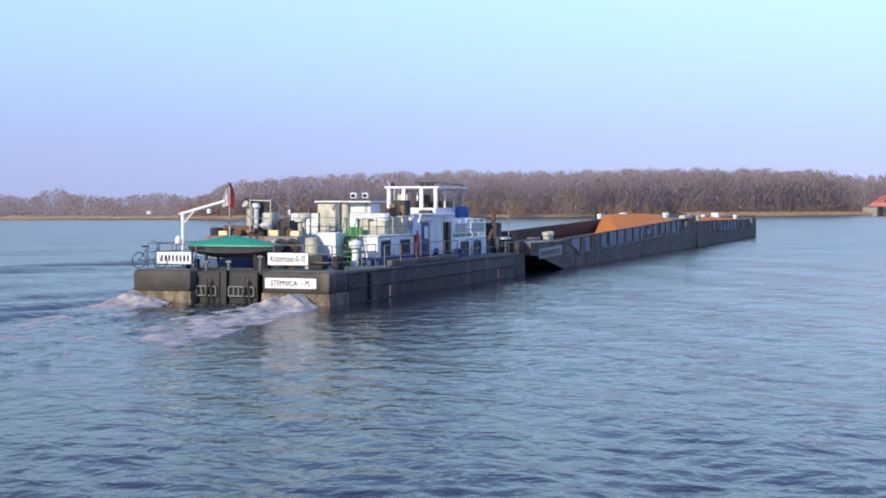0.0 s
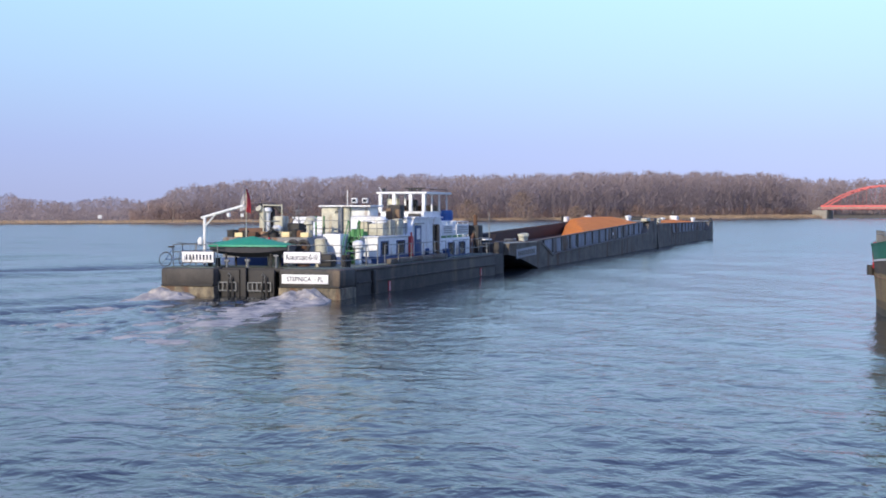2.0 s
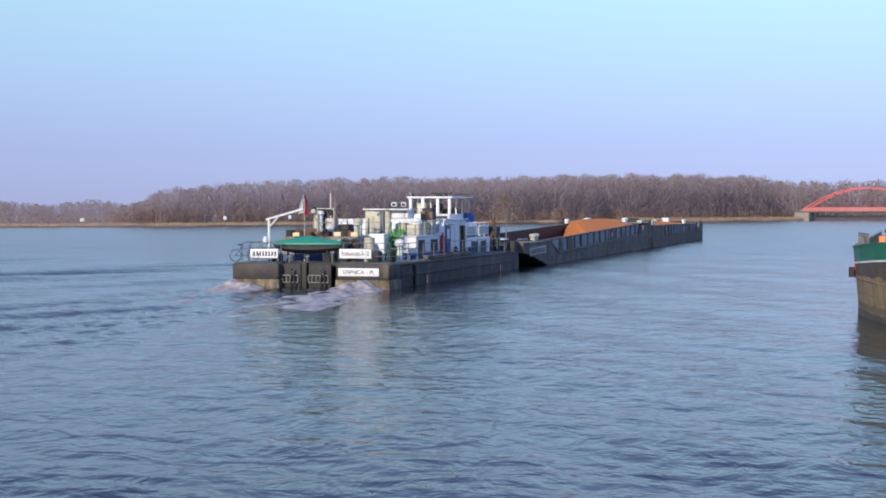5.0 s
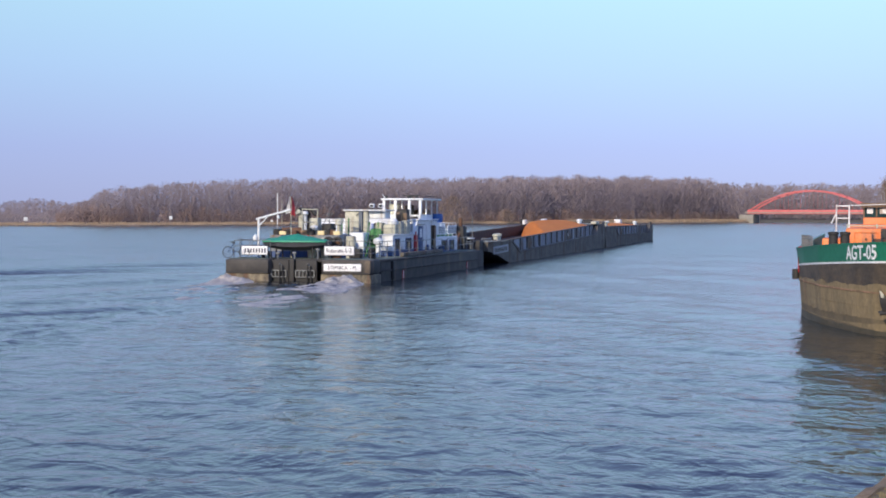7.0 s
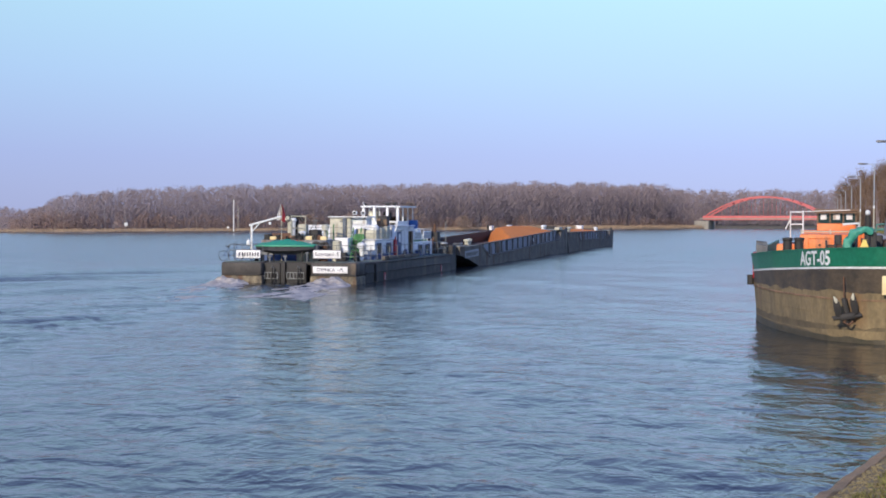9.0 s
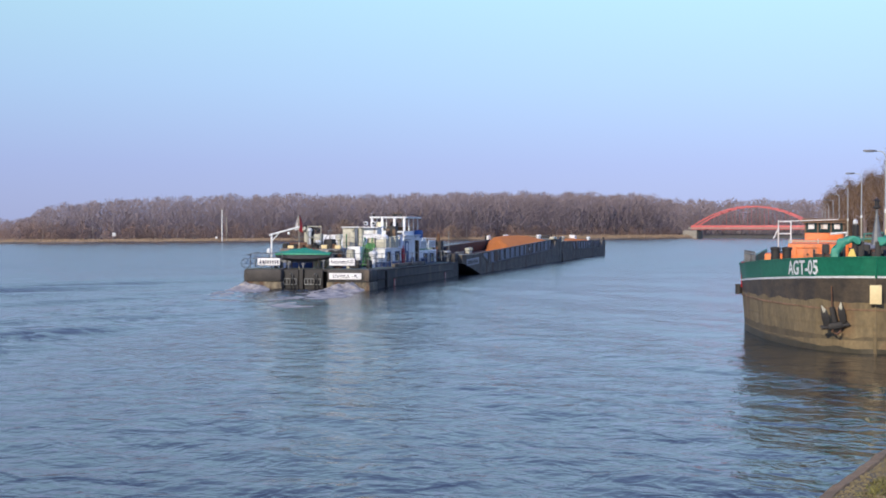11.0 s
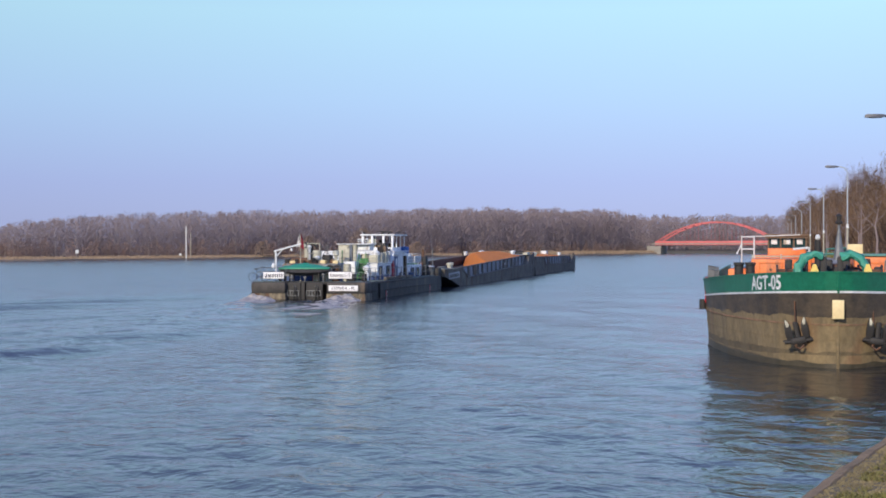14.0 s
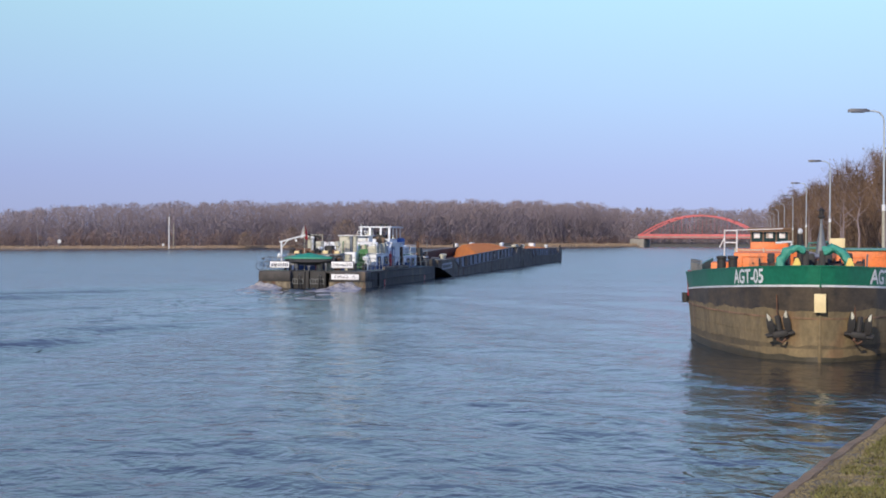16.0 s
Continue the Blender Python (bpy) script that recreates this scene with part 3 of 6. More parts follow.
def push_boat():
    ob = thing("push_boat", "black-hulled push boat with white deckhouses pushing two barges", "boat")
    D = 1.32
    hull = part("hull", boxes((2.1, 27.6, -4.5, 4.5, -1.2, D), bevel=0.10), HULL, ob)
    part("transom", boxes((1.7, 2.095, -1.4, 1.7, -1.2, D - 0.02)), DARK, hull)
    part("bow_plate", boxes((27.6, 28.6, -4.1, 4.1, -1.2, D - 0.05), bevel=0.15), HULL, hull)
    for y0, y1 in ((1.75, 4.5), (-4.5, -1.47)):
        p = part("stern_pontoon", rounded_hull(bmesh.new(), 0, 2.095, y0, y1, 0.5, D + 0.05, 0.17), HULL, ob, "black rounded stern block with a scuffed edge")
        part("fouled_band", boxes((-0.012, 2.09, y0 - 0.012, y1 + 0.012, -1.2, 0.52), bevel=0.09), HULL_LOW, p, "tan fouled steel at the waterline")
        part("rub_strake", boxes((-0.05, 0.1, y0 + 0.06, y1 - 0.06, 0.51, 0.60), bevel=0.03), DARK, p)
        for k in range(4):
            u = y0 + 0.3 + (y1 - y0 - 0.6) * k / 3
            part("weld_seam", boxes((-0.012, 0.02, u - 0.015, u + 0.015, 0.68, D - 0.2)), HULL, p)
    part("side_strake", boxes((2.2, 27.5, -4.57, -4.49, 0.60, 0.70), bevel=0.025), HULL, ob)
    part("side_strake", boxes((2.2, 27.5, -4.56, -4.49, D - 0.12, D - 0.02), bevel=0.025), HULL, ob)
    part("side_strake", boxes((2.2, 27.5, 4.49, 4.57, 0.60, 0.70), bevel=0.025), HULL, ob)
    for x in (4.3,):
        part("fender", boxes((x - 0.16, x + 0.16, -4.66, -4.5, 0.05, D - 0.13), bevel=0.05), DARK, ob)
    for x in (6.8, 24.0):
        d = part("draught_board", boxes((x - 0.17, x + 0.17, -4.53, -4.49, 0.05, 0.55)), RED, ob, "red draught board with pale marks")
        part("pale_mark", boxes((x - 0.04, x + 0.04, -4.54, -4.528, 0.08, 0.52)), WHITE, d)
    part("deck", boxes((2.1, 27.5, -4.35, 4.35, D, D + 0.03)), DECK, ob, "worn dull green steel deck")
    for y0, y1 in ((1.95, 4.3), (-4.3, -1.67)):
        part("stern_deck", boxes((0.22, 2.08, y0, y1, D + 0.052, D + 0.07)), DECK, ob)
    # rudder guards between the pontoons
    for y0, y1 in ((0.82, 1.92), (-0.92, 0.22)):
        g = part("rudder_guard", boxes((0.55, 0.75, y0 - 0.12, y1 + 0.05, -0.6, 1.30), bevel=0.06), DARK, ob, "black rudder guard plate")
        bm = bmesh.new()
        for z in (0.32, 0.70):
            box(bm, 0.40, 0.45, y0, y1, z - 0.025, z + 0.025)
        for k in range(6):
            y = y0 + (y1 - y0) * k / 5
            box(bm, 0.40, 0.445, y - 0.02, y + 0.02, 0.34, 0.68)
        part("step_frame", bm, STEEL, g, "pale grey welded step frame")
        c = (y0 + y1) / 2 - 0.2
        part("rudder_stock", tubes([[(0.35, c + 0.12, -0.6), (0.38, c, 0.9)], [(0.35, c - 0.25, -0.6), (0.38, c - 0.12, 0.95)]], 0.045), DARK, g)
        part("hook", tubes([[(0.4, c - 0.05, 0.7), (0.36, c - 0.12, 1.0), (0.4, c, 1.12), (0.45, c + 0.1, 1.0)]], 0.03), STEEL, g)
    part("centre_post", boxes((0.5, 0.8, 0.36, 0.66, -0.6, 1.38), bevel=0.05), DARK, ob)
    part("stern_beam", boxes((0.9, 1.7, -1.47, 1.75, 1.16, 1.36), bevel=0.04), DARK, ob)
    for y, z in ((1.55, 1.75), (0.5, 1.78), (-0.95, 2.0)):
        part("towing_bitt", tubes([[(1.0, y, 1.34), (1.0, y, z)], [(1.0, y - 0.12, z - 0.08), (1.0, y + 0.12, z - 0.08)]], 0.06), STEEL, ob)
    # signs on the stern
    s = part("port_sign", boxes((0.66, 0.70, 2.08, 3.70, 1.60, 2.10), bevel=0.01), SIGN_WHITE, ob, "white number board with dark bars")
    for k in range(8):
        y = 3.50 - k * 0.176
        part("number_bar", boxes((0.645, 0.659, y - 0.085, y, 1.72, 1.97)), INK, s)
    part("sign_frame", boxes((0.701, 0.74, 2.05, 3.73, 1.57, 2.13)), INK, s)
    s = part("name_sign", boxes((0.56, 0.60, -3.30, -1.50, 1.62, 2.12), bevel=0.01), SIGN_WHITE, ob, "white name board with navy lettering")
    part("lettering", facing_aft(lettering("Koziorozec-0-10", 0.37, 0.62), 0.556, -2.4, 1.88), INK, s, smooth=False)
    part("sign_frame", boxes((0.601, 0.64, -3.33, -1.47, 1.59, 2.15)), INK, s)
    s = part("port_of_registry_sign", boxes((-0.05, -0.01, -3.93, -1.66, 0.70, 1.12), bevel=0.01), SIGN_WHITE, ob, "white home port board on the stern plate")
    part("lettering", facing_aft(lettering("STEPNICA  - PL", 0.29, 0.92), -0.056, -2.8, 0.91), INK, s, smooth=False)
    # rails
    Z = D + 0.06
    rail([(0.95, 2.0), (0.95, 4.3), (2.0, 4.35), (8, 4.35), (16, 4.35), (26.5, 4.35)], Z, (0.35, 0.7, 1.05), ob)
    rail([(0.95, -1.6), (0.95, -4.2)], Z, (0.35, 0.7, 1.05), ob)
    rail([(0.95, -4.2), (2.2, -4.35), (5.5, -4.35)], Z, (0.35, 0.7, 1.0), ob)
    rail([(6.5, -4.38), (17.0, -4.38)], D, (0.5, 1.0), ob, step=2.2)
    rail([(18.5, -4.38), (26.5, -4.38), (27.6, -3.4)], D, (0.5, 1.0), ob, step=2.0)
    part("deck_coaming", boxes((7.5, 17.5, -4.36, -4.1, D + 0.03, D + 0.30), bevel=0.06), BARGE, ob)
    # davit
    d = part("davit", tubes([[(1.7, 3.03, Z), (1.7, 3.03, 3.75)]], 0.075, 10), WHITE, ob, "white tubular davit")
    part("boom", tubes([[(1.7, 3.2, 3.68), (1.7, 1.0, 4.26)]], 0.065, 8), WHITE, d)
    part("brace", tubes([[(1.7, 3.03, 3.25), (1.7, 2.45, 3.86)]], 0.04, 8), WHITE, d)
    part("lamp", lathe([(0.02, 2.35), (0.13, 2.4), (0.15, 2.6), (0.08, 2.75), (0.02, 2.78)], 1.6, 3.2, 10), WHITE, d)
    part("pulley", boxes((1.62, 1.78, 1.7, 1.86, 3.72, 3.92), bevel=0.04), WHITE, d)
    # dinghy under a green cover
    bm = bmesh.new()
    rings = []
    for i in range(13):
        u = i / 12
        y = 2.72 - 3.95 * u
        w = 0.95 * (math.sin(math.pi * (0.10 + 0.82 * u))) ** 0.3
        dep = 0.56 * (math.sin(math.pi * (0.10 + 0.82 * u))) ** 0.5
        rings.append([(2.2 - w, y, 2.38), (2.2 - w * 0.85, y, 2.38 - dep * 0.6), (2.2 - w * 0.3, y, 2.38 - dep), (2.2 + w * 0.3, y, 2.38 - dep), (2.2 + w * 0.85, y, 2.38 - dep * 0.6), (2.2 + w, y, 2.38)])
    loft(bm, rings, close=True, caps=True)
    b = part("dinghy", bm, TARP_GREY, ob, "small grey dinghy slung across the stern")
    bm = bmesh.new()
    rings = []
    for i in range(13):
        u = i / 12
        y = 2.74 - 3.99 * u
        w = 1.0 * (math.sin(math.pi * (0.10 + 0.82 * u))) ** 0.3
        top = 2.42 + 0.40 * (1 - abs(u - 0.47) / 0.55) ** 0.9 + 0.02 * math.sin(i * 2.3)
        rings.append([(2.2 - w - 0.02, y, 2.33), (2.2 - w, y, 2.42), (2.2 - w * 0.5, y, (2.42 + top) / 2 + 0.04 * (i % 2)), (2.2, y, top), (2.2 + w * 0.5, y, (2.42 + top) / 2), (2.2 + w, y, 2.42), (2.2 + w + 0.02, y, 2.33)])
    loft(bm, rings, close=False)
    part("tarpaulin", bm, GREEN, b, "bright green ridged tarpaulin")
    for y in (1.9, -0.4):
        part("cradle", tubes([[(1.6, y, 1.34), (1.7, y, 2.0)], [(2.8, y, 1.34), (2.7, y, 2.0)], [(1.6, y, 1.95), (2.8, y, 1.95)]], 0.05), DARK, b)
    # flag staff
    f = part("flagstaff", tubes([[(2.9, 1.42, D), (2.9, 1.42, 5.0)]], 0.03, 8), CREAM, ob)
    for nm, m, sgn in (("flag_white_half", FLAG_W, 1), ("flag_red_half", FLAG_R, -1)):
        bm = bmesh.new()
        rings = []
        for i in range(13):
            u = i / 12
            w = (0.04 + 0.26 * u ** 0.8) if sgn > 0 else (0.03 + 0.25 * u ** 0.7)
            zz = 5.05 - 0.95 * u - (0.12 * u if sgn < 0 else 0)
            ring = []
            for q in range(6):
                e = q / 5
                yy = 1.42 + sgn * (0.034 + w * e)
                xx = 2.86 + 0.09 * math.sin(e * 7 + u * 5 + sgn)
                ring.append((xx, yy, zz - 0.14 * e * u))
            rings.append(ring + [(px + 0.014, py, pz) for px, py, pz in ring[::-1]])
        loft(bm, rings, caps=True)
        part(nm, bm, m, f)
    # engine casing aft with its gear
    c = part("engine_casing", boxes((4.2, 7.9, -1.2, 3.3, D + 0.03, 2.72), bevel=0.05), GRIME, ob, "grimy grey engine casing")
    part("blue_skirt", boxes((4.16, 7.94, -1.24, 3.34, D + 0.03, 1.72)), BLUE, c)
    for y in (2.6, 1.4, 0.1):
        part("port_light", lathe([(0.2, 0), (0.22, 0.03), (0.15, 0.05), (0.02, 0.05)]), DARK, c).matrix_basis = pose(4.19, y, 2.3, 0, -90, 0)
    for y in (-0.8, 2.0):
        part("louvre", boxes((4.17, 4.195, y - 0.3, y + 0.3, 1.85, 2.55), bevel=0.01), DARK, c)
    part("hand_rail", tubes([[(4.12, 3.2, 2.5), (4.12, -1.1, 2.5)]], 0.02, 6), STEEL, c)
    part("fire_hose_pipe", tubes([[(4.08, 0.75, D), (4.08, 0.75, 2.72)]], 0.05, 8), RED, c)
    for y, m, h in ((3.0, DARK, 0.36), (2.6, PALE, 0.22), (1.9, RUSTY, 0.26), (1.2, PINK, 0.28), (0.8, DARK, 0.36), (0.1, PALE, 0.26), (-0.5, RUSTY, 0.34), (-0.9, PALE, 0.24)):
        part("deck_box", boxes((4.5, 4.95, y - 0.24, y + 0.2, 2.72, 2.72 + h), bevel=0.03), m, c)
    part("winch_drum", tubes([[(5.4, 2.9, 2.95), (5.4, 1.6, 2.95)]], 0.22, 12), RUSTY, c)
    part("pipe_frame", tubes([[(5.0, 1.46, 2.72), (5.0, 1.46, 4.36)], [(5.0, 0.46, 2.72), (5.0, 0.46, 4.33)], [(5.0, 1.46, 4.3), (5.0, 0.46, 4.28)], [(5.0, 1.46, 3.5), (5.0, 0.46, 3.5)]], 0.032), CREAM, c)
    part("vent_pipe", tubes([[(5.6, 1.75, 2.72), (5.6, 1.75, 3.95), (5.3, 1.85, 4.15)]], 0.17, 12), CREAM, c)
    part("exhaust", tubes([[(6.1, 1.45, 2.72), (6.1, 1.45, 4.05), (5.8, 1.65, 4.25), (5.5, 1.9, 4.25)]], 0.15, 12), DARK, c)
    part("tank", boxes((5.8, 6.6, 0.75, 1.3, 2.72, 3.75), bevel=0.06), CREAM, c)
    part("valve_chest", boxes((5.6, 6.6, -0.2, 0.45, 2.72, 3.4), bevel=0.06), DARK, c)
    part("mushroom_vent", lathe([(0.12, 2.72), (0.12, 3.45), (0.3, 3.5), (0.26, 3.68), (0.05, 3.75)], 6.8, -0.35, 12), CREAM, c)
    part("mushroom_vent", lathe([(0.10, 2.72), (0.10, 3.3), (0.26, 3.36), (0.2, 3.5), (0.05, 3.55)], 5.6, -0.7, 12), CREAM, c)
    part("hood", tubes([[(6.0, 1.66, 4.1), (6.0, 1.5, 4.28), (6.0, 1.2, 4.26), (6.0, 0.92, 3.95)]], 0.13, 10), DARK, c, "black bent exhaust hood")
    part("white_cowl", lathe([(0.16, 3.0), (0.17, 3.9), (0.26, 4.0), (0.2, 4.16), (0.04, 4.2)], 5.8, 1.6, 12), WHITE, c)
    for y, z in ((2.9, 3.02), (2.2, 2.98), (0.7, 3.1), (-0.4, 3.05)):
        part("black_bollard", lathe([(0.13, 2.72), (0.13, z - 0.06), (0.17, z - 0.05), (0.17, z + 0.06), (0.03, z + 0.08)], 4.55, y, 12), DARK, c)
    part("stay_wire", tubes([[(5.0, 0.46, 4.25), (6.6, -0.4, 2.9)], [(2.9, 1.42, 4.6), (5.0, 0.9, 2.9)]], 0.015, 5), STEEL, c)
    part("searchlight", lathe([(0.05, 3.0), (0.2, 3.05), (0.25, 3.2), (0.15, 3.3), (0.02, 3.32)], 4.6, 0.55, 10), WHITE, c)
    part("radar_pole", tubes([[(6.9, 0.35, 2.72), (6.9, 0.35, 4.35)], [(6.9, 0.6, 4.0), (6.9, 0.1, 4.0)], [(6.4, 0.9, 2.72), (6.9, 0.35, 4.1)]], 0.025), STEEL, c)
    for y, m, z in ((-2.05, CREAM, 2.72), (-1.15, RUSTY, 2.45), (-0.45, CREAM, 2.6), (0.4, CREAM, 2.5)):
        part("drum", lathe([(0.3, D + 0.03), (0.31, 1.9), (0.3, z - 0.05), (0.05, z)], 3.6, y - 0.1, 14), m, ob)
    for y in (-0.85, -1.42):
        bm = bmesh.new()
        tube(bm, [(3.2, y + 0.26 * math.cos(a * math.tau / 20), 2.3 + 0.26 * math.sin(a * math.tau / 20)) for a in range(21)], 0.1, 8)
        part("tyre", bm, DARK, ob, "old black tyre fender")
    part("deck_gear", boxes((3.0, 3.7, -2.9, -2.2, D + 0.03, 1.95), bevel=0.08), DARK, ob)
    part("mooring_bollard", tubes([[(2.6, -3.7, D), (2.6, -3.7, 1.95)], [(3.1, -3.7, D), (3.1, -3.7, 1.95)]], 0.14, 12), DARK, ob)
    part("mooring_bollard", tubes([[(1.4, 2.6, D), (1.4, 2.6, 1.8)], [(1.4, 2.2, D), (1.4, 2.2, 1.8)]], 0.12, 12), DARK, ob)
    # companion boxes and stair
    w = part("companionway", boxes((6.6, 7.95, -2.0, -1.05, D + 0.03, 2.85), bevel=0.04), WHITE, ob)
    part("blue_skirt", boxes((6.56, 7.9, -2.03, -1.02, D + 0.03, 1.72)), BLUE, w)
    st = part("stair", boxes((7.66, 7.72, -2.66, -2.08, D + 0.03, 2.68), bevel=0.01), DARKGREEN, ob, "green steel stair with a dark back sheet")
    for yy in (-2.1, -2.66):
        part("stringer", tubes([[(6.75, yy, D + 0.05), (7.62, yy, 2.75), (7.62, yy, 3.5)]], 0.045, 6), LADDER, st)
        part("handrail", tubes([[(6.6, yy, 2.15), (7.5, yy, 3.55)]], 0.025, 6), LADDER, st)
    for k in range(6):
        x, z = 6.82 + k * 0.15, D + 0.22 + k * 0.235
        part("tread", boxes((x - 0.1, x + 0.12, -2.64, -2.12, z - 0.025, z + 0.025)), LADDER, st)
    up = part("upper_ladder", tubes([[(8.2, -0.06, 2.72), (8.2, -0.06, 3.75)], [(8.2, -0.5, 2.72), (8.2, -0.5, 3.75)]], 0.05, 6), LADDER, ob, "bright green steel ladder")
    for q in range(5):
        part("rung", boxes((8.12, 8.28, -0.48, -0.08, 2.85 + 0.19 * q, 2.89 + 0.19 * q)), CREAM, up)
    part("green_mesh", boxes((8.02, 8.06, -2.7, -2.05, 2.72, 3.1)), LADDER, st)
    part("white_vent", lathe([(0.16, D + 0.03), (0.16, 2.1), (0.30, 2.2), (0.30, 2.45), (0.1, 2.55)], 6.6, -2.95, 12), WHITE, ob)
    # lower house
    h = part("aft_house", boxes((7.97, 13.2, -3.5, 3.5, D + 0.03, 2.66), bevel=0.04), WHITE, ob, "white steel deckhouse with a blue lower band")
    part("blue_skirt", boxes((7.93, 13.2, -3.54, 3.54, D + 0.03, 1.70)), BLUE, h)
    part("roof_edge", boxes((7.88, 13.2, -3.58, 3.58, 2.66, 2.72), bevel=0.02), WHITE, h)
    for x0, x1 in ((8.43, 9.45), (10.95, 12.15)):
        window(x0, x1, -3.5, 1.78, 2.42, h)
    part("extinguisher_locker", boxes((12.85, 13.35, -3.68, -3.5, 1.55, 2.65), bevel=0.06), RED, ob, "red fire locker")
    part("locker_knob", lathe([(0.05, 2.65), (0.06, 2.8), (0.02, 2.88)], 13.1, -3.6, 8), RED, ob)
    # casings on the aft house roof
    k = part("funnel_casing", boxes((9.6, 11.4, -0.75, 0.2, 2.72, 4.22), bevel=0.05), CREAM, ob, "stained cream ventilator casing")
    part("casing_roof", boxes((9.4, 11.5, -2.6, 0.28, 4.22, 4.30), bevel=0.02), WHITE, k)
    part("side_post", boxes((9.5, 9.75, -1.0, -0.76, 2.72, 4.2), bevel=0.02), BLUEGREY, k, "blue-grey steel post")
    part("roof_tank", boxes((9.9, 11.2, -2.4, -1.3, 3.72, 4.2), bevel=0.05), WHITE, k)
    part("exhaust_trunk", tubes([[(9.8, -1.15, 2.72), (9.8, -1.15, 4.22)]], 0.2, 12), CREAM, k)
    part("hoop", tubes([[(9.5, -0.95, 2.72), (9.5, -0.95, 3.9), (9.5, -0.8, 4.15), (9.5, -0.6, 3.9)]], 0.03, 6), STEEL, k)
    for y in (-1.5, -2.1):
        part("deck_floodlight", boxes((9.9, 10.1, y - 0.16, y + 0.16, 4.42, 4.68), bevel=0.05), WHITE, k)
        part("lamp_stalk", tubes([[(10.0, y, 4.28), (10.0, y, 4.45)]], 0.03, 6), DARK, k)
        part("lamp_glass", boxes((9.88, 9.91, y - 0.1, y + 0.1, 4.47, 4.62)), GLASS, k)
    for x, y0, y1, z, m in ((10.6, -2.0, -1.4, 3.45, CREAM), (10.2, -3.0, -2.2, 3.35, CREAM), (10.8, -3.2, -2.6, 3.55, CREAM), (11.6, -3.4, -3.05, 3.6, CREAM), (11.9, -2.6, -2.2, 3.6, WHITE)):
        part("tank", boxes((x, x + 0.8, y0, y1, 2.72, z), bevel=0.07), m, ob)
    part("green_locker", boxes((9.0, 9.6, -2.4, -1.5, 2.72, 2.95), bevel=0.05), LADDER, ob)
    part("white_dome", lathe([(0.32, 3.36), (0.34, 3.5), (0.22, 3.68), (0.03, 3.74)], 10.6, -2.75, 14), WHITE, ob)
    rail([(8.1, 3.4), (8.1, -1.9)], 2.72, (0.4, 0.8), ob, r=0.018)
    rail([(8.1, -2.7), (8.1, -3.4), (12.8, -3.4)], 2.72, (0.4, 0.8), ob, r=0.018)
    part("brown_post", boxes((12.2, 12.5, -2.75, -2.45, 2.72, 4.15), bevel=0.03), WOOD, ob)
    part("brown_post", boxes((12.6, 12.9, -3.1, -2.85, 2.72, 4.1), bevel=0.03), WOOD, ob)
    part("chimney", boxes((13.3, 14.1, -2.9, -2.2, 3.5, 4.35), bevel=0.06), DARK, ob)
    n = part("notice_board", boxes((12.9, 12.95, -3.45, -2.85, 2.85, 3.55)), WHITE, ob)
    part("dark_bar", boxes((12.89, 12.905, -3.22, -3.08, 2.95, 3.45)), INK, n)
    # raised house
    bm = bmesh.new()
    prism(bm, [(13.2, D + 0.03), (13.2, 2.7), (13.9, 3.62), (19.0, 3.55), (19.0, D + 0.03)], -3.5, 3.5)
    h = part("main_house", bm, WHITE, ob, "white raised deckhouse with a blue door", smooth=False)
    part("blue_skirt", boxes((13.2, 19.0, -3.54, -3.50, D + 0.03, 1.62)), BLUE, h)
    part("roof_edge", boxes((13.8, 19.1, -3.6, 3.6, 3.60, 3.68), bevel=0.02), WHITE, h)
    d = part("door", boxes((13.95, 15.1, -3.55, -3.505, 1.45, 3.22), bevel=0.02), BLUE, h, "blue steel door with a pale window")
    part("door_window", boxes((14.25, 14.8, -3.57, -3.551, 2.45, 3.05)), WHITE, d)
    part("door_handle", boxes((14.95, 15.03, -3.6, -3.551, 2.2, 2.32)), STEEL, d)
    part("door_canopy", boxes((13.9, 15.2, -3.68, -3.5, 3.30, 3.34)), STEEL, h)
    # no real opening: a dark sheet paints the shade inside the doorway
    part("doorway", boxes((17.35, 18.45, -3.52, -3.501, 1.40, 3.25)), GLASS, h, "dark sheet standing for the open doorway's shaded inside")
    part("open_door", boxes((17.95, 18.4, -3.60, -3.53, 1.42, 3.22), bevel=0.01), WOOD, h, "varnished wooden door leaf")
    part("air_pipe", tubes([[(15.9, -3.62, D), (15.9, -3.62, 1.75), (15.7, -3.7, 1.85)]], 0.12, 10), BLUE, ob)
    part("blue_bollard", lathe([(0.22, D + 0.03), (0.22, 1.75), (0.28, 1.8), (0.05, 1.85)], 18.9, -3.85, 12), BLUE, ob)
    # forward house with name boards on its rail
    h = part("forward_house", boxes((19.0, 25.1, -3.5, 3.5, D + 0.0, 2.42), bevel=0.04), WHITE, ob)
    part("blue_skirt", boxes((19.0, 25.13, -3.54, -3.5, D + 0.03, 1.40)), BLUE, h)
    for x0, x1 in ((20.4, 21.6), (22.7, 23.9)):
        window(x0, x1, -3.5, 1.45, 2.12, h)
    part("trunk", boxes((19.0, 26.6, -2.2, 2.2, 2.42, 3.4), bevel=0.04), WHITE, h)
    rail([(19.2, -3.42), (25.0, -3.42), (25.0, -2.3)], 2.42, (0.45, 0.95), ob, step=1.2, material=WHITE)
    for x0, x1 in ((19.4, 21.4), (22.2, 24.8)):
        b = part("rail_board", boxes((x0, x1, -3.50, -3.45, 2.62, 3.2), bevel=0.01), WHITE, ob)
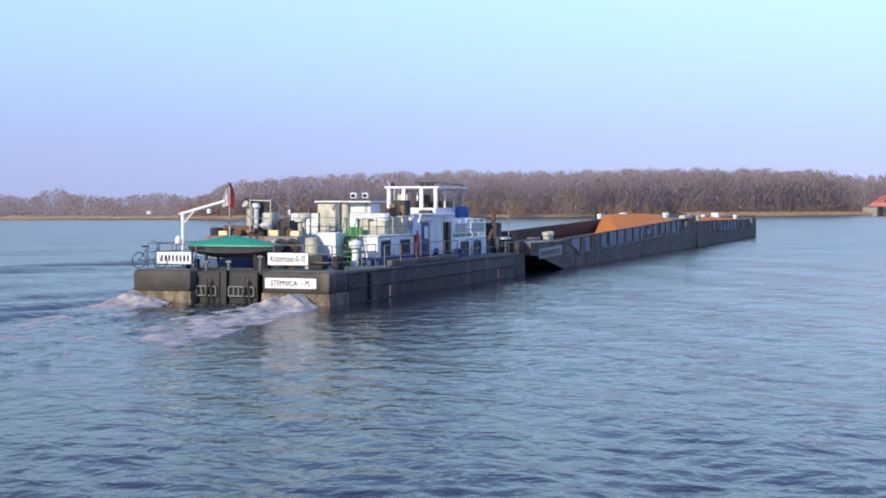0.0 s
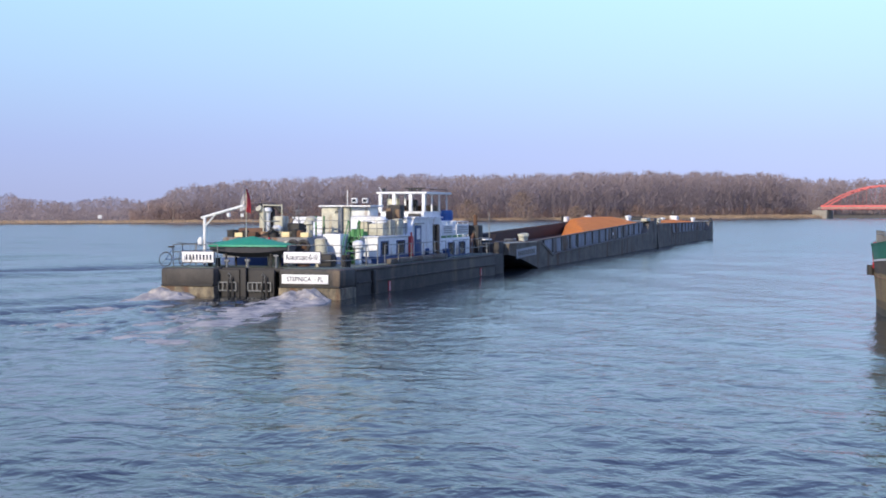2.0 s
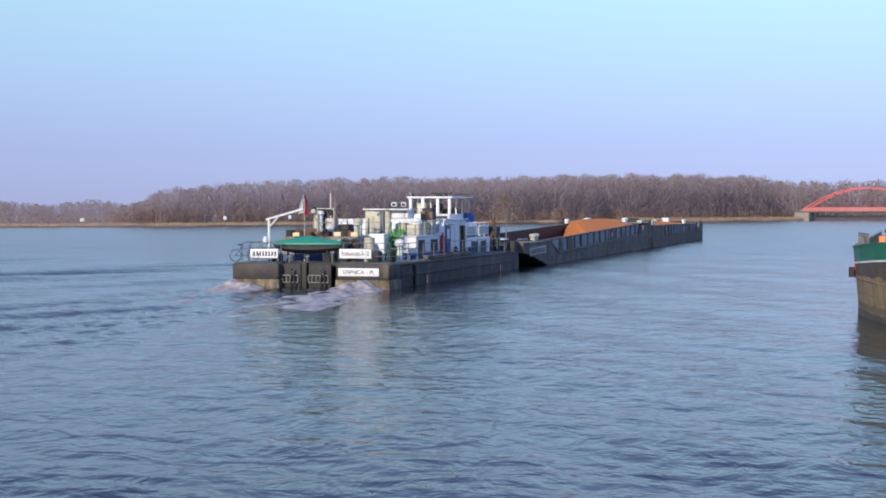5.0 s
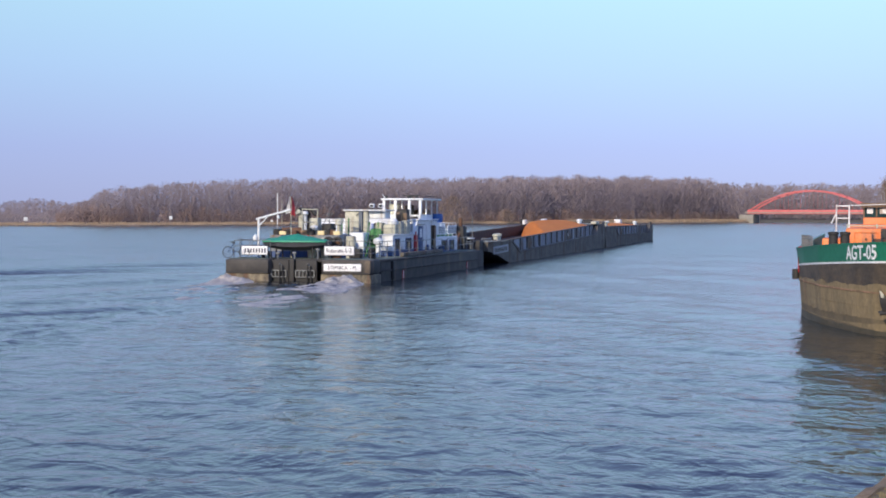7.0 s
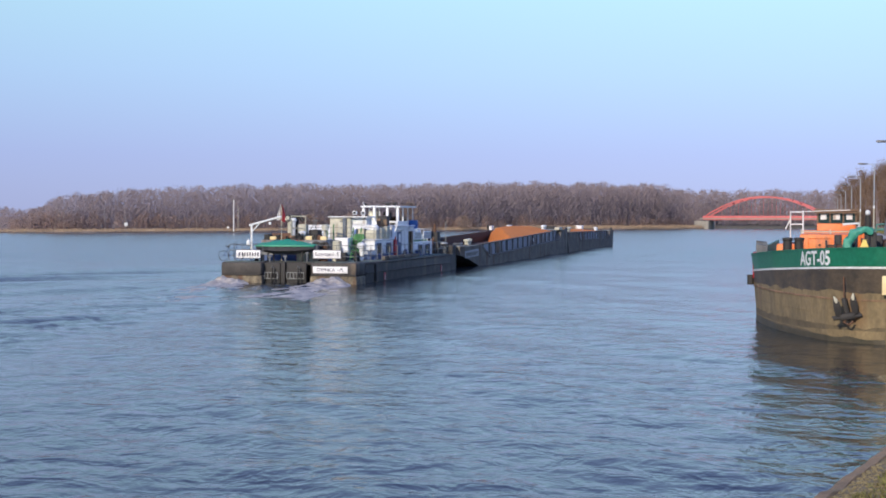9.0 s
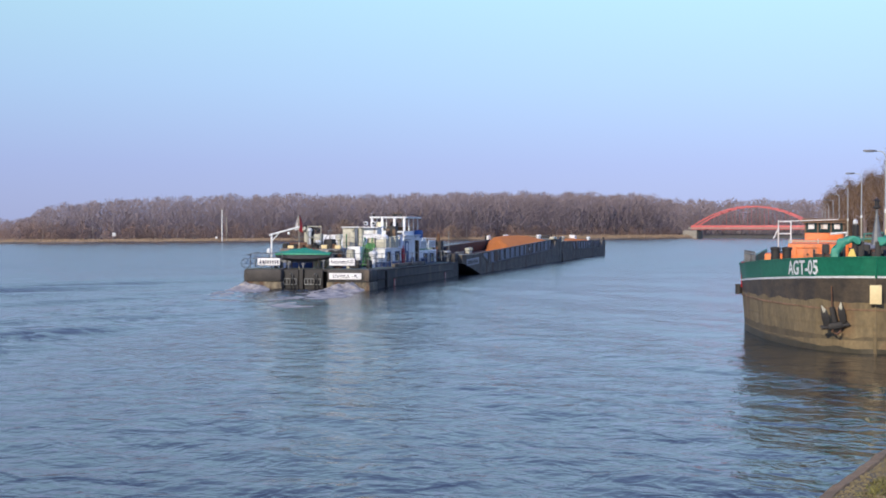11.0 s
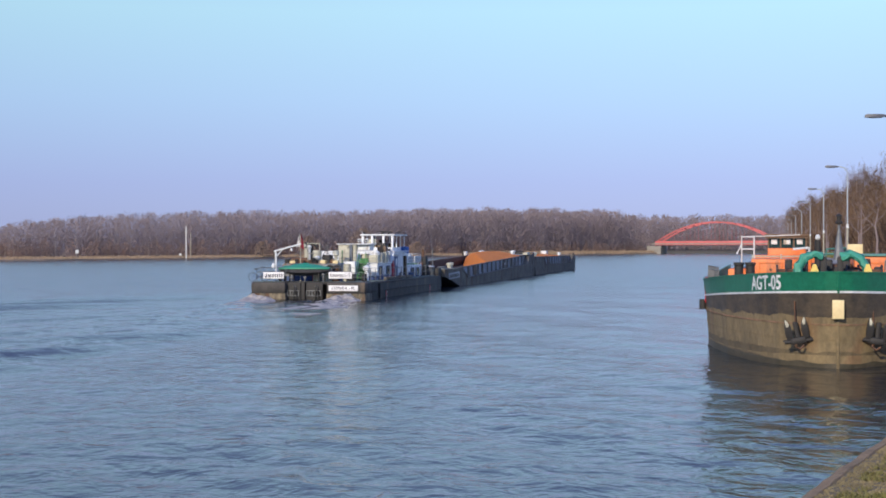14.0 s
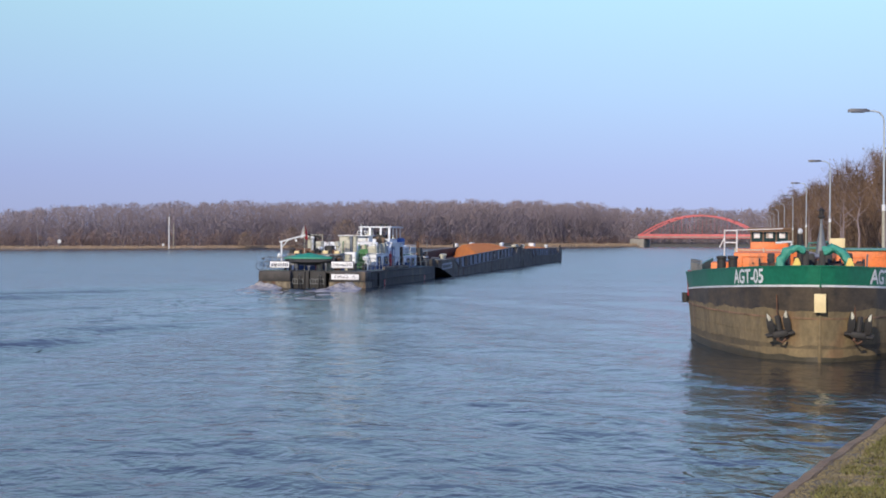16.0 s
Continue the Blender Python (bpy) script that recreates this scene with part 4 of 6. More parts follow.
        for z in (2.74, 2.86, 2.98, 3.08):
            part("faint_bar", boxes((x0 + 0.15, x1 - 0.15, -3.506, -3.499, z - 0.025, z + 0.025)), STEEL, b)
    part("blue_barrel", lathe([(0.42, 3.4), (0.46, 3.6), (0.46, 3.9), (0.40, 4.05), (0.05, 4.06)], 26.3, -1.6, 16), BARREL, ob)
    part("green_pots", boxes((19.5, 24.5, -3.3, -3.1, 2.42, 2.55)), LADDER, ob)
    # wheelhouse on its trunk
    X0, X1, Y, Z0, Z1 = 22.4, 27.2, 1.38, 3.4, 5.05
    w = part("wheelhouse", boxes((X0, X1, -Y, Y, Z0, 3.95), bevel=0.03), WHITE, ob, "white wheelhouse with large windows all round")
    for x, y in [(X0, y) for y in (-Y, -0.55, 0.5, Y)] + [(X1, y) for y in (-Y, 0, Y)] + [(x, s) for x in (X0 + 1.6, X0 + 3.2) for s in (-Y, Y)]:
        t = 0.1 if x == X0 else 0.05
        part("pillar", boxes((x - t, x + t, y - t, y + t, 3.95, Z1), bevel=0.02), WHITE, w)
    part("sill", boxes((X0 - 0.05, X1 + 0.05, -Y - 0.05, Y + 0.05, 3.9, 3.98), bevel=0.02), WHITE, w)
    part("roof", boxes((X0 - 0.2, X1 + 0.35, -Y - 0.25, Y + 0.2, Z1, Z1 + 0.12), bevel=0.03), WHITE, w)
    pane = mat("clear_pane", (0.97, 0.98, 0.98), 0.0, second=(0.93, 0.95, 0.95), grain=0.06)
    pb = pane.node_tree.nodes["Principled BSDF"]
    pb.inputs["Transmission Weight"].default_value, pb.inputs["IOR"].default_value = 1.0, 1.05
    for y0, y1 in ((-Y + 0.1, -0.65), (-0.45, 0.4), (0.6, Y - 0.1)):
        part("pane", boxes((X0 - 0.01, X0 + 0.01, y0, y1, 3.98, Z1)), pane, w).visible_shadow = False
    for s in (-Y, Y):
        for x in (X0 + 0.1, X0 + 1.65, X0 + 3.25):
            part("pane", boxes((x, x + 1.5, s - 0.01, s + 0.01, 3.98, Z1)), pane, w).visible_shadow = False
    part("console", boxes((25.6, 26.6, -1.0, 1.0, 3.95, 4.35), bevel=0.05), WOOD, w)
    part("pilot_seat", boxes((24.2, 24.7, -0.3, 0.3, 3.95, 4.7), bevel=0.08), DARK, w)
    part("locker", boxes((23.0, 23.5, 0.5, 1.2, 3.95, 4.75), bevel=0.04), CREAM, w)
    for y in (1.45, -0.3, -0.9):
        part("roof_lamp", boxes((X0 + 0.6, X0 + 0.85, y - 0.1, y + 0.1, Z1 + 0.12, Z1 + 0.34), bevel=0.04), DARK, w)
    part("roof_rail", tubes([[(X0 + 1.5, -1.3, Z1 + 0.12), (X0 + 1.5, -1.3, Z1 + 0.3), (X1, -1.4, Z1 + 0.28), (X1, -1.4, Z1 + 0.12)]], 0.03, 6), DARK, w)
    part("radar_bar", boxes((X0 + 1.8, X0 + 1.95, -0.9, 0.5, Z1 + 0.32, Z1 + 0.40), bevel=0.02), DARK, w)
    part("radar_foot", boxes((X0 + 1.8, X0 + 1.95, -0.28, -0.12, Z1 + 0.12, Z1 + 0.32)), DARK, w)
    part("aerial", tubes([[(X0 + 0.2, 1.35, Z1 + 0.1), (X0 + 0.2, 1.55, Z1 + 0.42)]], 0.02, 6), WHITE, w)
    part("ladder_box", boxes((22.0, 22.35, -1.2, -0.5, 3.4, 3.85), bevel=0.03), DARK, ob)
    # pushing knees and forward gear
    pb = part("pushing_bow", boxes((28.6, 30.75, -4.25, 4.25, -1.2, 1.28), bevel=0.1), HULL, ob, "black square pushing bow")
    for y in (-4.0, -2.2, 2.2, 4.0):
        part("bow_fender", boxes((29.6, 30.85, y - 0.22, y + 0.22, -0.2, 2.0), bevel=0.08), RUSTY if abs(y) < 3 else DARK, pb)
    for y in (-3.7, -1.8, 1.6):
        part("coupling_wire", tubes([[(26.6, y * 0.6, 1.9), (29.0, y, 2.1), (31.6, y * 1.02, 2.05)]], 0.035, 6), DARK, pb)
    for y in (-3.0, 3.0):
        kn = part("pushing_knee", boxes((27.7, 28.75, y - 0.35, y + 0.35, D - 0.05, 3.1), bevel=0.06), DARK, ob, "tall black pushing knee")
        part("knee_brace", prism(bmesh.new(), [(26.2, D + 0.03), (27.7, D + 0.03), (27.7, 2.6)], y - 0.08, y + 0.08), RUSTY, kn)
        part("knee_post", tubes([[(28.2, y, 3.1), (28.2, y, 3.75)]], 0.13, 10), RUSTY, kn)
    part("coupling_winch", tubes([[(26.3, -2.5, 1.75), (26.3, -1.3, 1.75)]], 0.38, 14), RUSTY, ob)
    part("coupling_winch", tubes([[(26.3, 1.3, 1.75), (26.3, 2.5, 1.75)]], 0.38, 14), RUSTY, ob)
    part("winch_bed", boxes((25.9, 26.7, -2.6, 2.6, D + 0.03, 1.5), bevel=0.03), DARK, ob)
    part("fore_mast", tubes([[(28.3, -3.9, D - 0.1), (28.3, -3.9, 3.9)]], 0.035, 6), STEEL, ob)
    part("life_raft", boxes((27.2, 28.0, -4.15, -3.7, 2.15, 2.25), bevel=0.03), WHITE, ob)
    part("raft_stand", tubes([[(27.6, -3.92, D - 0.02), (27.6, -3.92, 2.16)]], 0.04, 6), STEEL, ob)
    return ob


tugboat = push_boat()


def bicycle():
    ob = thing("bicycle", "dark bicycle leaning on the stern rail", "bicycle")
    for x in (0, 1.02):
        bm = bmesh.new()
        tube(bm, [(x + 0.33 * math.cos(a * math.tau / 24), 0, 0.345 + 0.33 * math.sin(a * math.tau / 24)) for a in range(25)], 0.022, 6)
        w = part("wheel", bm, DARK, ob)
        part("spokes", tubes([[(x - 0.32 * math.cos(a), 0, 0.345 - 0.32 * math.sin(a)), (x + 0.32 * math.cos(a), 0, 0.345 + 0.32 * math.sin(a))] for a in (0.2, 0.8, 1.4, 2.0, 2.6)], 0.004, 4), STEEL, w)
    part("frame", tubes([[(0, 0, 0.345), (0.42, 0, 0.32), (0.86, 0, 0.85), (0.32, 0, 0.82), (0.42, 0, 0.32)], [(0, 0, 0.345), (0.32, 0, 0.82)], [(0.84, 0, 0.95), (1.02, 0, 0.345)]], 0.02, 6), BLUE, ob)
    part("handlebar", tubes([[(0.84, 0, 0.9), (0.82, 0, 1.08), (0.9, 0.22, 1.12), (0.7, 0.26, 1.12)], [(0.82, 0, 1.08), (0.9, -0.22, 1.12), (0.7, -0.26, 1.12)]], 0.016, 6), DARK, ob)
    part("saddle", boxes((0.12, 0.42, -0.08, 0.08, 0.9, 0.97), bevel=0.03), DARK, ob)
    part("seat_post", tubes([[(0.32, 0, 0.8), (0.28, 0, 0.92)]], 0.015, 6), STEEL, ob)
    return ob


bike = bicycle()


# ---- barges ----
def barge(length, G, T, stern_top, rake, name_board, crest_from, crest_to, crest, fall, slant):
    """An open hopper barge: raised ends, side deck, coaming with ribs, hold with a heap of sand. x forward from its stern."""
    ob = thing("barge", "grey-brown open hopper barge loaded with orange sand", "barge", "barges of the convoy")
    B, L = 4.55, length
    bm = bmesh.new()
    prism(bm, [(0.0, stern_top), (0.05, 1.15), (0.22 * rake, 0.95), (rake, -0.3), (rake + 1.2, -3.0), (L - 2.2, -3.0), (L - 0.3, -1.2), (L, 0.4),
               (L, T + 0.06), (L - 4.6, T), (L - 6.2, G), (13.4, G), (9.6, T)], -B, B)
    hull = part("hull", bm, BARGE, ob, "worn grey-brown steel hull with a raked stern", smooth=False)
    for s in (-1, 1):
        y0, y1 = sorted((s * (B + 0.06), s * (B - 0.12)))
        part("gunwale", boxes((13.2, L - 6.0, y0, y1, G - 0.04, G + 0.08), bevel=0.03), BARGE, hull)
        y0, y1 = sorted((s * (B + 0.04), s * (B - 0.1)))
        part("bow_rim", boxes((L - 4.7, L - 0.1, y0, y1, T - 0.06, T + 0.1), bevel=0.03), BARGE, hull)
    # rubbing bar that follows the sloped shoulder of the raised stern
    part("shoulder_bar", prism(bmesh.new(), [(9.5, T - 0.12), (9.6, T + 0.02), (13.45, G + 0.04), (13.35, G - 0.12)], -B - 0.05, -B + 0.02), BARGE, hull)
    part("stern_rim", prism(bmesh.new(), [(0.0, stern_top - 0.1), (0.0, stern_top + 0.04), (9.6, T + 0.04), (9.6, T - 0.1)], -B - 0.04, -B + 0.08), BARGE, hull)
    part("stern_deck", prism(bmesh.new(), [(0.1, stern_top + 0.006), (0.1, stern_top + 0.036), (9.4, T + 0.036), (9.4, T + 0.006)], -B + 0.1, B - 0.1), BDECK, ob, "pale green-grey end deck")
    part("bow_deck", boxes((L - 4.4, L - 0.2, -B + 0.1, B - 0.1, T + 0.064, T + 0.09)), BDECK, ob)
    # coaming round the hold
    x0, x1, c = 9.4, L - 4.6, 3.95
    for s in (-1, 1):
        y0, y1 = sorted((s * c, s * (c - 0.12)))
        co = part("coaming", boxes((x0, x1, y0, y1, G, T), bevel=0.02), COAMING if s < 0 else HOLD, ob, "faded blue-grey hold coaming" if s < 0 else "")
        y0, y1 = sorted((s * (c + 0.1), s * (c - 0.16)))
        part("coaming_rim", boxes((x0, x1, y0, y1, T, T + 0.08), bevel=0.03), BARGE, co)
        if s < 0:
            n = round((x1 - x0) / 3.2)
            rib = mesh_of(boxes((-0.05, 0.05, -c - 0.12, -c - 0.001, G + 0.09, T - 0.005)), "stiffener", BARGE)
            for i in range(n):
                o = new("stiffener", rib)
                o.parent, o.matrix_basis = co, pose(x0 + 3.2 + (x1 - x0 - 3.6) * i / (n - 1), 0, 0)
            part("drain_gap", boxes((x0 + 15.3, x0 + 15.7, -c - 0.02, -c - 0.001, G + 0.2, T - 0.05)), DARK, co)
    part("hold_floor", boxes((x0, x1, -c + 0.12, c - 0.12, G + 0.005, G + 0.03)), HOLD, ob)
    part("end_bulkhead", boxes((x0 - 0.05, x0 + 0.1, -c + 0.12, c - 0.12, G, T + 0.08)), HOLD, ob)
    part("end_bulkhead", boxes((x1 - 0.1, x1 + 0.05, -c + 0.12, c - 0.12, G, T + 0.08)), HOLD, ob)
    # sand heap
    bm = bmesh.new()
    rows = []
    nx, ny = 110, 28
    for i in range(nx + 1):
        x = x0 + 0.12 + (x1 - x0 - 0.24) * i / nx
        row = []
        for j in range(ny + 1):
            y = -c + 0.13 + (2 * c - 0.26) * j / ny
            cut = max(0, crest_from + slant * y - x) / math.hypot(1, slant)
            r = math.hypot(max(0, x - crest_to), y + 0.25 * math.sin(x * 0.35))
            z = max(G - 0.1, crest + 0.10 * math.sin(x * 0.28) - fall * math.sqrt(r * r + 0.5) - 1.9 * cut)
            z += 0.07 * noise.noise((x * 0.6, y * 0.6, 3)) + 0.03 * noise.noise((x * 2.5, y * 2.5, 1))
            row.append((x, y, z))
        rows.append(row)
    loft(bm, rows, close=False)
    upward(part("sand_cargo", bm, SAND, ob, "heaped orange sand"))
    # bollards, hatch and deck gear
    for x, y, m in ((8.3, -3.4, CREAM), (8.0, 3.2, CREAM), (L - 2.6, 2.5, WHITE), (L - 2.6, -1.9, WHITE)):
        z = T + 0.03
        bb = part("bollard", lathe([(0.22, z), (0.2, z + 0.34), (0.3, z + 0.4), (0.28, z + 0.58), (0.06, z + 0.62)], x, y, 14), m, ob, "pale-painted twin mooring bollard")
        part("bollard_twin", lathe([(0.22, z), (0.2, z + 0.34), (0.3, z + 0.4), (0.28, z + 0.58), (0.06, z + 0.62)], x + 0.95, y, 14), m, bb)
        part("bollard_foot", boxes((x - 0.35, x + 1.3, y - 0.3, y + 0.3, T - 0.02, z + 0.06), bevel=0.02), RUSTY, bb)
    part("white_fitting", boxes((L - 7.2, L - 6.2, c - 0.25, c + 0.2, T + 0.08, T + 0.62), bevel=0.12), WHITE, ob)
    part("dark_post", tubes([[(L - 8.6, c, T), (L - 8.6, c, T + 0.75)]], 0.12, 8), DARK, ob)
    part("hatch", boxes((1.2, 6.4, -1.0, 3.6, T - 0.02, stern_top + 0.34), bevel=0.06), BDECK, ob, "low pale green hatch cover")
    part("hatch_lid", boxes((3.6, 4.8, 0.6, 2.0, stern_top + 0.34, stern_top + 0.52), bevel=0.04), BDECK, ob)
    part("capstan", lathe([(0.35, T + 0.03), (0.25, T + 0.3), (0.4, T + 0.6), (0.05, T + 0.65)], 6.5, -1.6, 14), RUSTY, ob)
    part("anchor_winch", tubes([[(2.6, -2.6, T + 0.55), (2.6, -1.2, T + 0.55)]], 0.34, 14), DARK, ob)
    part("winch_stand", boxes((2.2, 3.0, -2.75, -2.6, T, T + 0.8), (2.2, 3.0, -1.2, -1.05, T, T + 0.8)), RUSTY, ob)
    for k, (ya, yb, yc) in enumerate(((-3.0, -2.2, -3.0), (2.0, -1.2, 1.0), (-3.9, -3.4, -3.5), (0.4, 0.9, -0.4), (3.4, 2.1, 2.9))):
        part("deck_wire", tubes([[(0.3, ya, stern_top + 0.12), (3.9, yb, T + 0.2 + 0.05 * k), (7.9, yc, T + 0.12)]], 0.03, 5), DARK, ob)
    part("deck_coil", tubes([[(6.9 + 0.4 * math.cos(q), -2.9 + 0.4 * math.sin(q), T + 0.08 + 0.01 * q) for q in np.arange(0, 25, 0.5)]], 0.04, 5), STEEL, ob)
    part("anchor_mark", lathe([(0.02, 0), (0.2, 0.005), (0.2, 0.02), (0.02, 0.025)]), WHITE, ob).matrix_basis = pose(L * 0.635, -c - 0.12, (G + T) / 2 + 0.05, 90, 0, 0)
    for i in range(1, 7):
        x = 7 + (L - 12) * i / 7
        part("plate_seam", boxes((x - 0.05, x + 0.05, -B - 0.014, -B, -1.4, G - 0.05)), BARGE, hull)
    if name_board:
        b = part("name_board", boxes((2.0, 7.8, -B - 0.03, -B + 0.005, 0.80, 1.42), bevel=0.01), PALEGREY, ob, "pale board with faint bars")
        for k in range(9):
            x = 2.4 + k * 0.56
            part("faint_bar", boxes((x, x + 0.38, -B - 0.036, -B - 0.029, 0.95, 1.27)), BARGE, b)
        part("coupling_plate", boxes((L - 1.6, L + 0.5, -B - 0.05, -B + 0.7, -1.3, T + 0.32), bevel=0.08), BARGE, ob, "tall worn steel coupling plate")
        part("bow_winch", boxes((L - 5.4, L - 2.9, -B + 0.15, -B + 0.8, T + 0.09, T + 0.42), bevel=0.08), CREAM, ob)
    else:
        part("bow_light", tubes([[(L - 6.5, 0.4, T), (L - 6.5, 0.4, T + 1.5)]], 0.05, 6), STEEL, ob)
        part("bow_locker", boxes((L - 7.6, L - 5.4, -0.3, 0.7, T + 0.05, T + 0.9), bevel=0.08), WHITE, ob)
        part("bow_post", tubes([[(L - 0.6, -B + 0.3, T), (L - 0.6, -B + 0.3, T + 0.55)]], 0.16, 8), DARK, ob)
    return ob


PALEGREY = mat("pale_grey_board", (0.38, 0.39, 0.40), 0.7, second=(0.28, 0.28, 0.28), scale=2)
rear_barge = barge(65.2, 0.50, 1.62, 1.86, 9.2, True, 43.5, 62.0, 2.46, 0.24, 3.7)
front_barge = barge(55.6, 0.83, 1.97, 1.97, 1.2, False, 15.0, 46.0, 2.42, 0.14, 0.0)


# ---- moored motor barge ----
MOORED = pose(19.47, 45.07, 0, 0, 0, 69.4)      # x aft, y to its own right-hand side, z up
BOW_X = [0, 0.12, 0.46, 1.39, 2.5, 3.66, 5.95, 8.86, 11.1, 14, 62]
BOW_B = [0, 0.42, 0.92, 1.85, 2.42, 2.88, 3.65, 4.25, 4.55, 4.65, 4.65]


def bow_outline(n=70):
    """Points (x aft, half breadth) evenly along the curved bow, then the straight side."""
    xs = np.concatenate([np.array([0, 0.03]), 14 * np.linspace(0.07, 1, n) ** 2, [30, 62]])
    return [(float(x), float(np.interp(x, BOW_X, BOW_B))) for x in xs]


def z_white(x):
    return 2.0 + 0.53 * max(0.0, 1 - x / 11.5)


def z_top(x):
    return z_white(x) + 0.64


def bow_point(x, b, z, side, out=0.0):
    """A point of the shell at height z, with the rake and flare of the bow."""
    k = math.exp(-x / 3.5)
    rake = 0.62 * max(0.0, z - 0.3) / 2.6
    bx = x - rake * k - out * k
    by = b + 0.10 * max(0.0, z - 0.3) * (1 - k) * (b / 4.65) + out * (1 - k)
    if z < 0:
        bx, by = bx - z * 0.25 * k, by + z * 0.2
    return (bx, side * by, z)


def ragged(x):
    """The worn lower edge of the black band."""
    return 1.70 + 0.10 * noise.noise((x * 1.1, 0, 4)) + 0.06 * noise.noise((x * 4.3, 0, 8)) - 0.012 * x


def shell(levels, out=0.0, thick=0.0):
    bm = bmesh.new()
    pts = bow_outline()
    line = [(x, b, -1) for x, b in pts[::-1]] + [(x, b, 1) for x, b in pts[1:]]
    rings = []
    for lv in levels:
        rings.append([bow_point(x, b, lv(x) if callable(lv) else lv, s, out) for x, b, s in line])
    if thick:
        for lv in levels[::-1]:
            rings.append([bow_point(x, max(0, b), lv(x) if callable(lv) else lv, s, out - thick) for x, b, s in line])
    loft(bm, rings, close=False)
    return bm


def wrap_text(text, size, x_start, side, z_mid, squeeze):
    """Lettering laid along the bow, starting at x_start aft on the given side, read from outside."""
    bm = lettering(text, size, squeeze, 0.016)
    us = [v.co.x for v in bm.verts]
    u0 = min(us)
    dense = [(x / 200, float(np.interp(x / 200, BOW_X, BOW_B))) for x in range(0, 1400)]
    arc = [0.0]
    for (xa, ba), (xb, bb) in zip(dense, dense[1:]):
        arc.append(arc[-1] + math.hypot(xb - xa, bb - ba))
    s0 = float(np.interp(x_start, [d[0] for d in dense], arc))
    for v in bm.verts:
        s = s0 + (v.co.x - u0) * (1 if side < 0 else -1)
        x = float(np.interp(s, arc, [d[0] for d in dense]))
        b = float(np.interp(x, BOW_X, BOW_B))
        v.co = bow_point(x, b, z_white(x) + z_mid + v.co.y, side, 0.02 + (0.006 if v.co.z > 0 else 0))
    return bm


def tilted(bm, y, z, deg):
    """Turns a mesh about the fore-and-aft line through (y, z)."""
    ca, sa = math.cos(radians(deg)), math.sin(radians(deg))
    for v in bm.verts:
        dy, dz = v.co.y - y, v.co.z - z
        v.co.y, v.co.z = y + dy * ca - dz * sa, z + dy * sa + dz * ca
    return bm


def anchor(parent, y, deg):
    """A stockless anchor housed against the bow: crown below, two flukes upward, shank between."""
    x = float(np.interp(abs(y), BOW_B, BOW_X)) - 0.50
    zc = 0.95
    a = part("anchor", tilted(boxes((x - 0.20, x + 0.15, y - 0.26, y + 0.26, 0.78, 1.02), bevel=0.09), y, zc, deg), DARK, parent, "dark rusty stockless anchor housed against the bow")
    bm = bmesh.new()
    loft(bm, [[(x + 0.05, y - 0.5, 0.93), (x - 0.02, y - 0.5, 0.93), (x, y - 0.5, 0.98)], [(x + 0.1, y - 0.2, 0.8), (x - 0.15, y - 0.2, 0.8), (x - 0.1, y - 0.2, 1.02)],
              [(x + 0.1, y + 0.2, 0.8), (x - 0.15, y + 0.2, 0.8), (x - 0.1, y + 0.2, 1.02)], [(x + 0.05, y + 0.5, 0.93), (x - 0.02, y + 0.5, 0.93), (x, y + 0.5, 0.98)]], caps=True)
    part("crown", tilted(bm, y, zc, deg), DARK, a)
    for s in (-1, 1):
        yc = y + s * 0.27
        bm = bmesh.new()
        loft(bm, [[(x - 0.12, yc - 0.09, 0.95), (x - 0.16, yc + 0.09, 0.95), (x + 0.12, yc + 0.09, 0.95), (x + 0.12, yc - 0.09, 0.95)],
                  [(x - 0.20, yc - 0.12, 1.2), (x - 0.24, yc + 0.12, 1.2), (x + 0.06, yc + 0.12, 1.2), (x + 0.06, yc - 0.12, 1.2)],
                  [(x - 0.22, yc - 0.10, 1.42), (x - 0.26, yc + 0.10, 1.42), (x + 0.02, yc + 0.1, 1.42), (x + 0.02, yc - 0.1, 1.42)],
                  [(x - 0.18, yc - 0.02 + s * 0.04, 1.64), (x - 0.18, yc + 0.02 + s * 0.04, 1.64), (x - 0.1, yc + 0.02 + s * 0.04, 1.64), (x - 0.1, yc - 0.02 + s * 0.04, 1.64)]], caps=True)
        part("fluke", tilted(bm, y, zc, deg), DARK, a)
        # cream sliver on the fluke top: a sun highlight added as a part
        bm = bmesh.new()
        loft(bm, [[(x - 0.255, yc - 0.035, 1.40), (x - 0.265, yc + 0.035, 1.40), (x - 0.2, yc, 1.40)],
                  [(x - 0.265, yc - 0.055, 1.5), (x - 0.275, yc + 0.055, 1.5), (x - 0.2, yc, 1.5)],
                  [(x - 0.215, yc - 0.012 + s * 0.04, 1.64), (x - 0.215, yc + 0.012 + s * 0.04, 1.64), (x - 0.16, yc + s * 0.04, 1.64)]], caps=True)
        part("fluke_highlight", tilted(bm, y, zc, deg), CREAM, a, "pale painted highlight on the fluke tip")
    part("shank", tilted(tubes([[(x - 0.06, y, 0.9), (x + 0.10, y, 1.5)]], 0.09, 8), y, zc, deg), DARK, a)
    part("shackle", tilted(tubes([[(x - 0.12, y - 0.14, 0.72), (x - 0.16, y, 0.62), (x - 0.12, y + 0.14, 0.72), (x - 0.1, y, 0.95)]], 0.045, 6), y, zc, deg), RUSTY, a)
    part("arm_pin", tilted(tubes([[(x - 0.1, y - 0.46, 0.86), (x - 0.12, y + 0.46, 0.90)]], 0.06, 8), y, zc, deg), DARK, a)
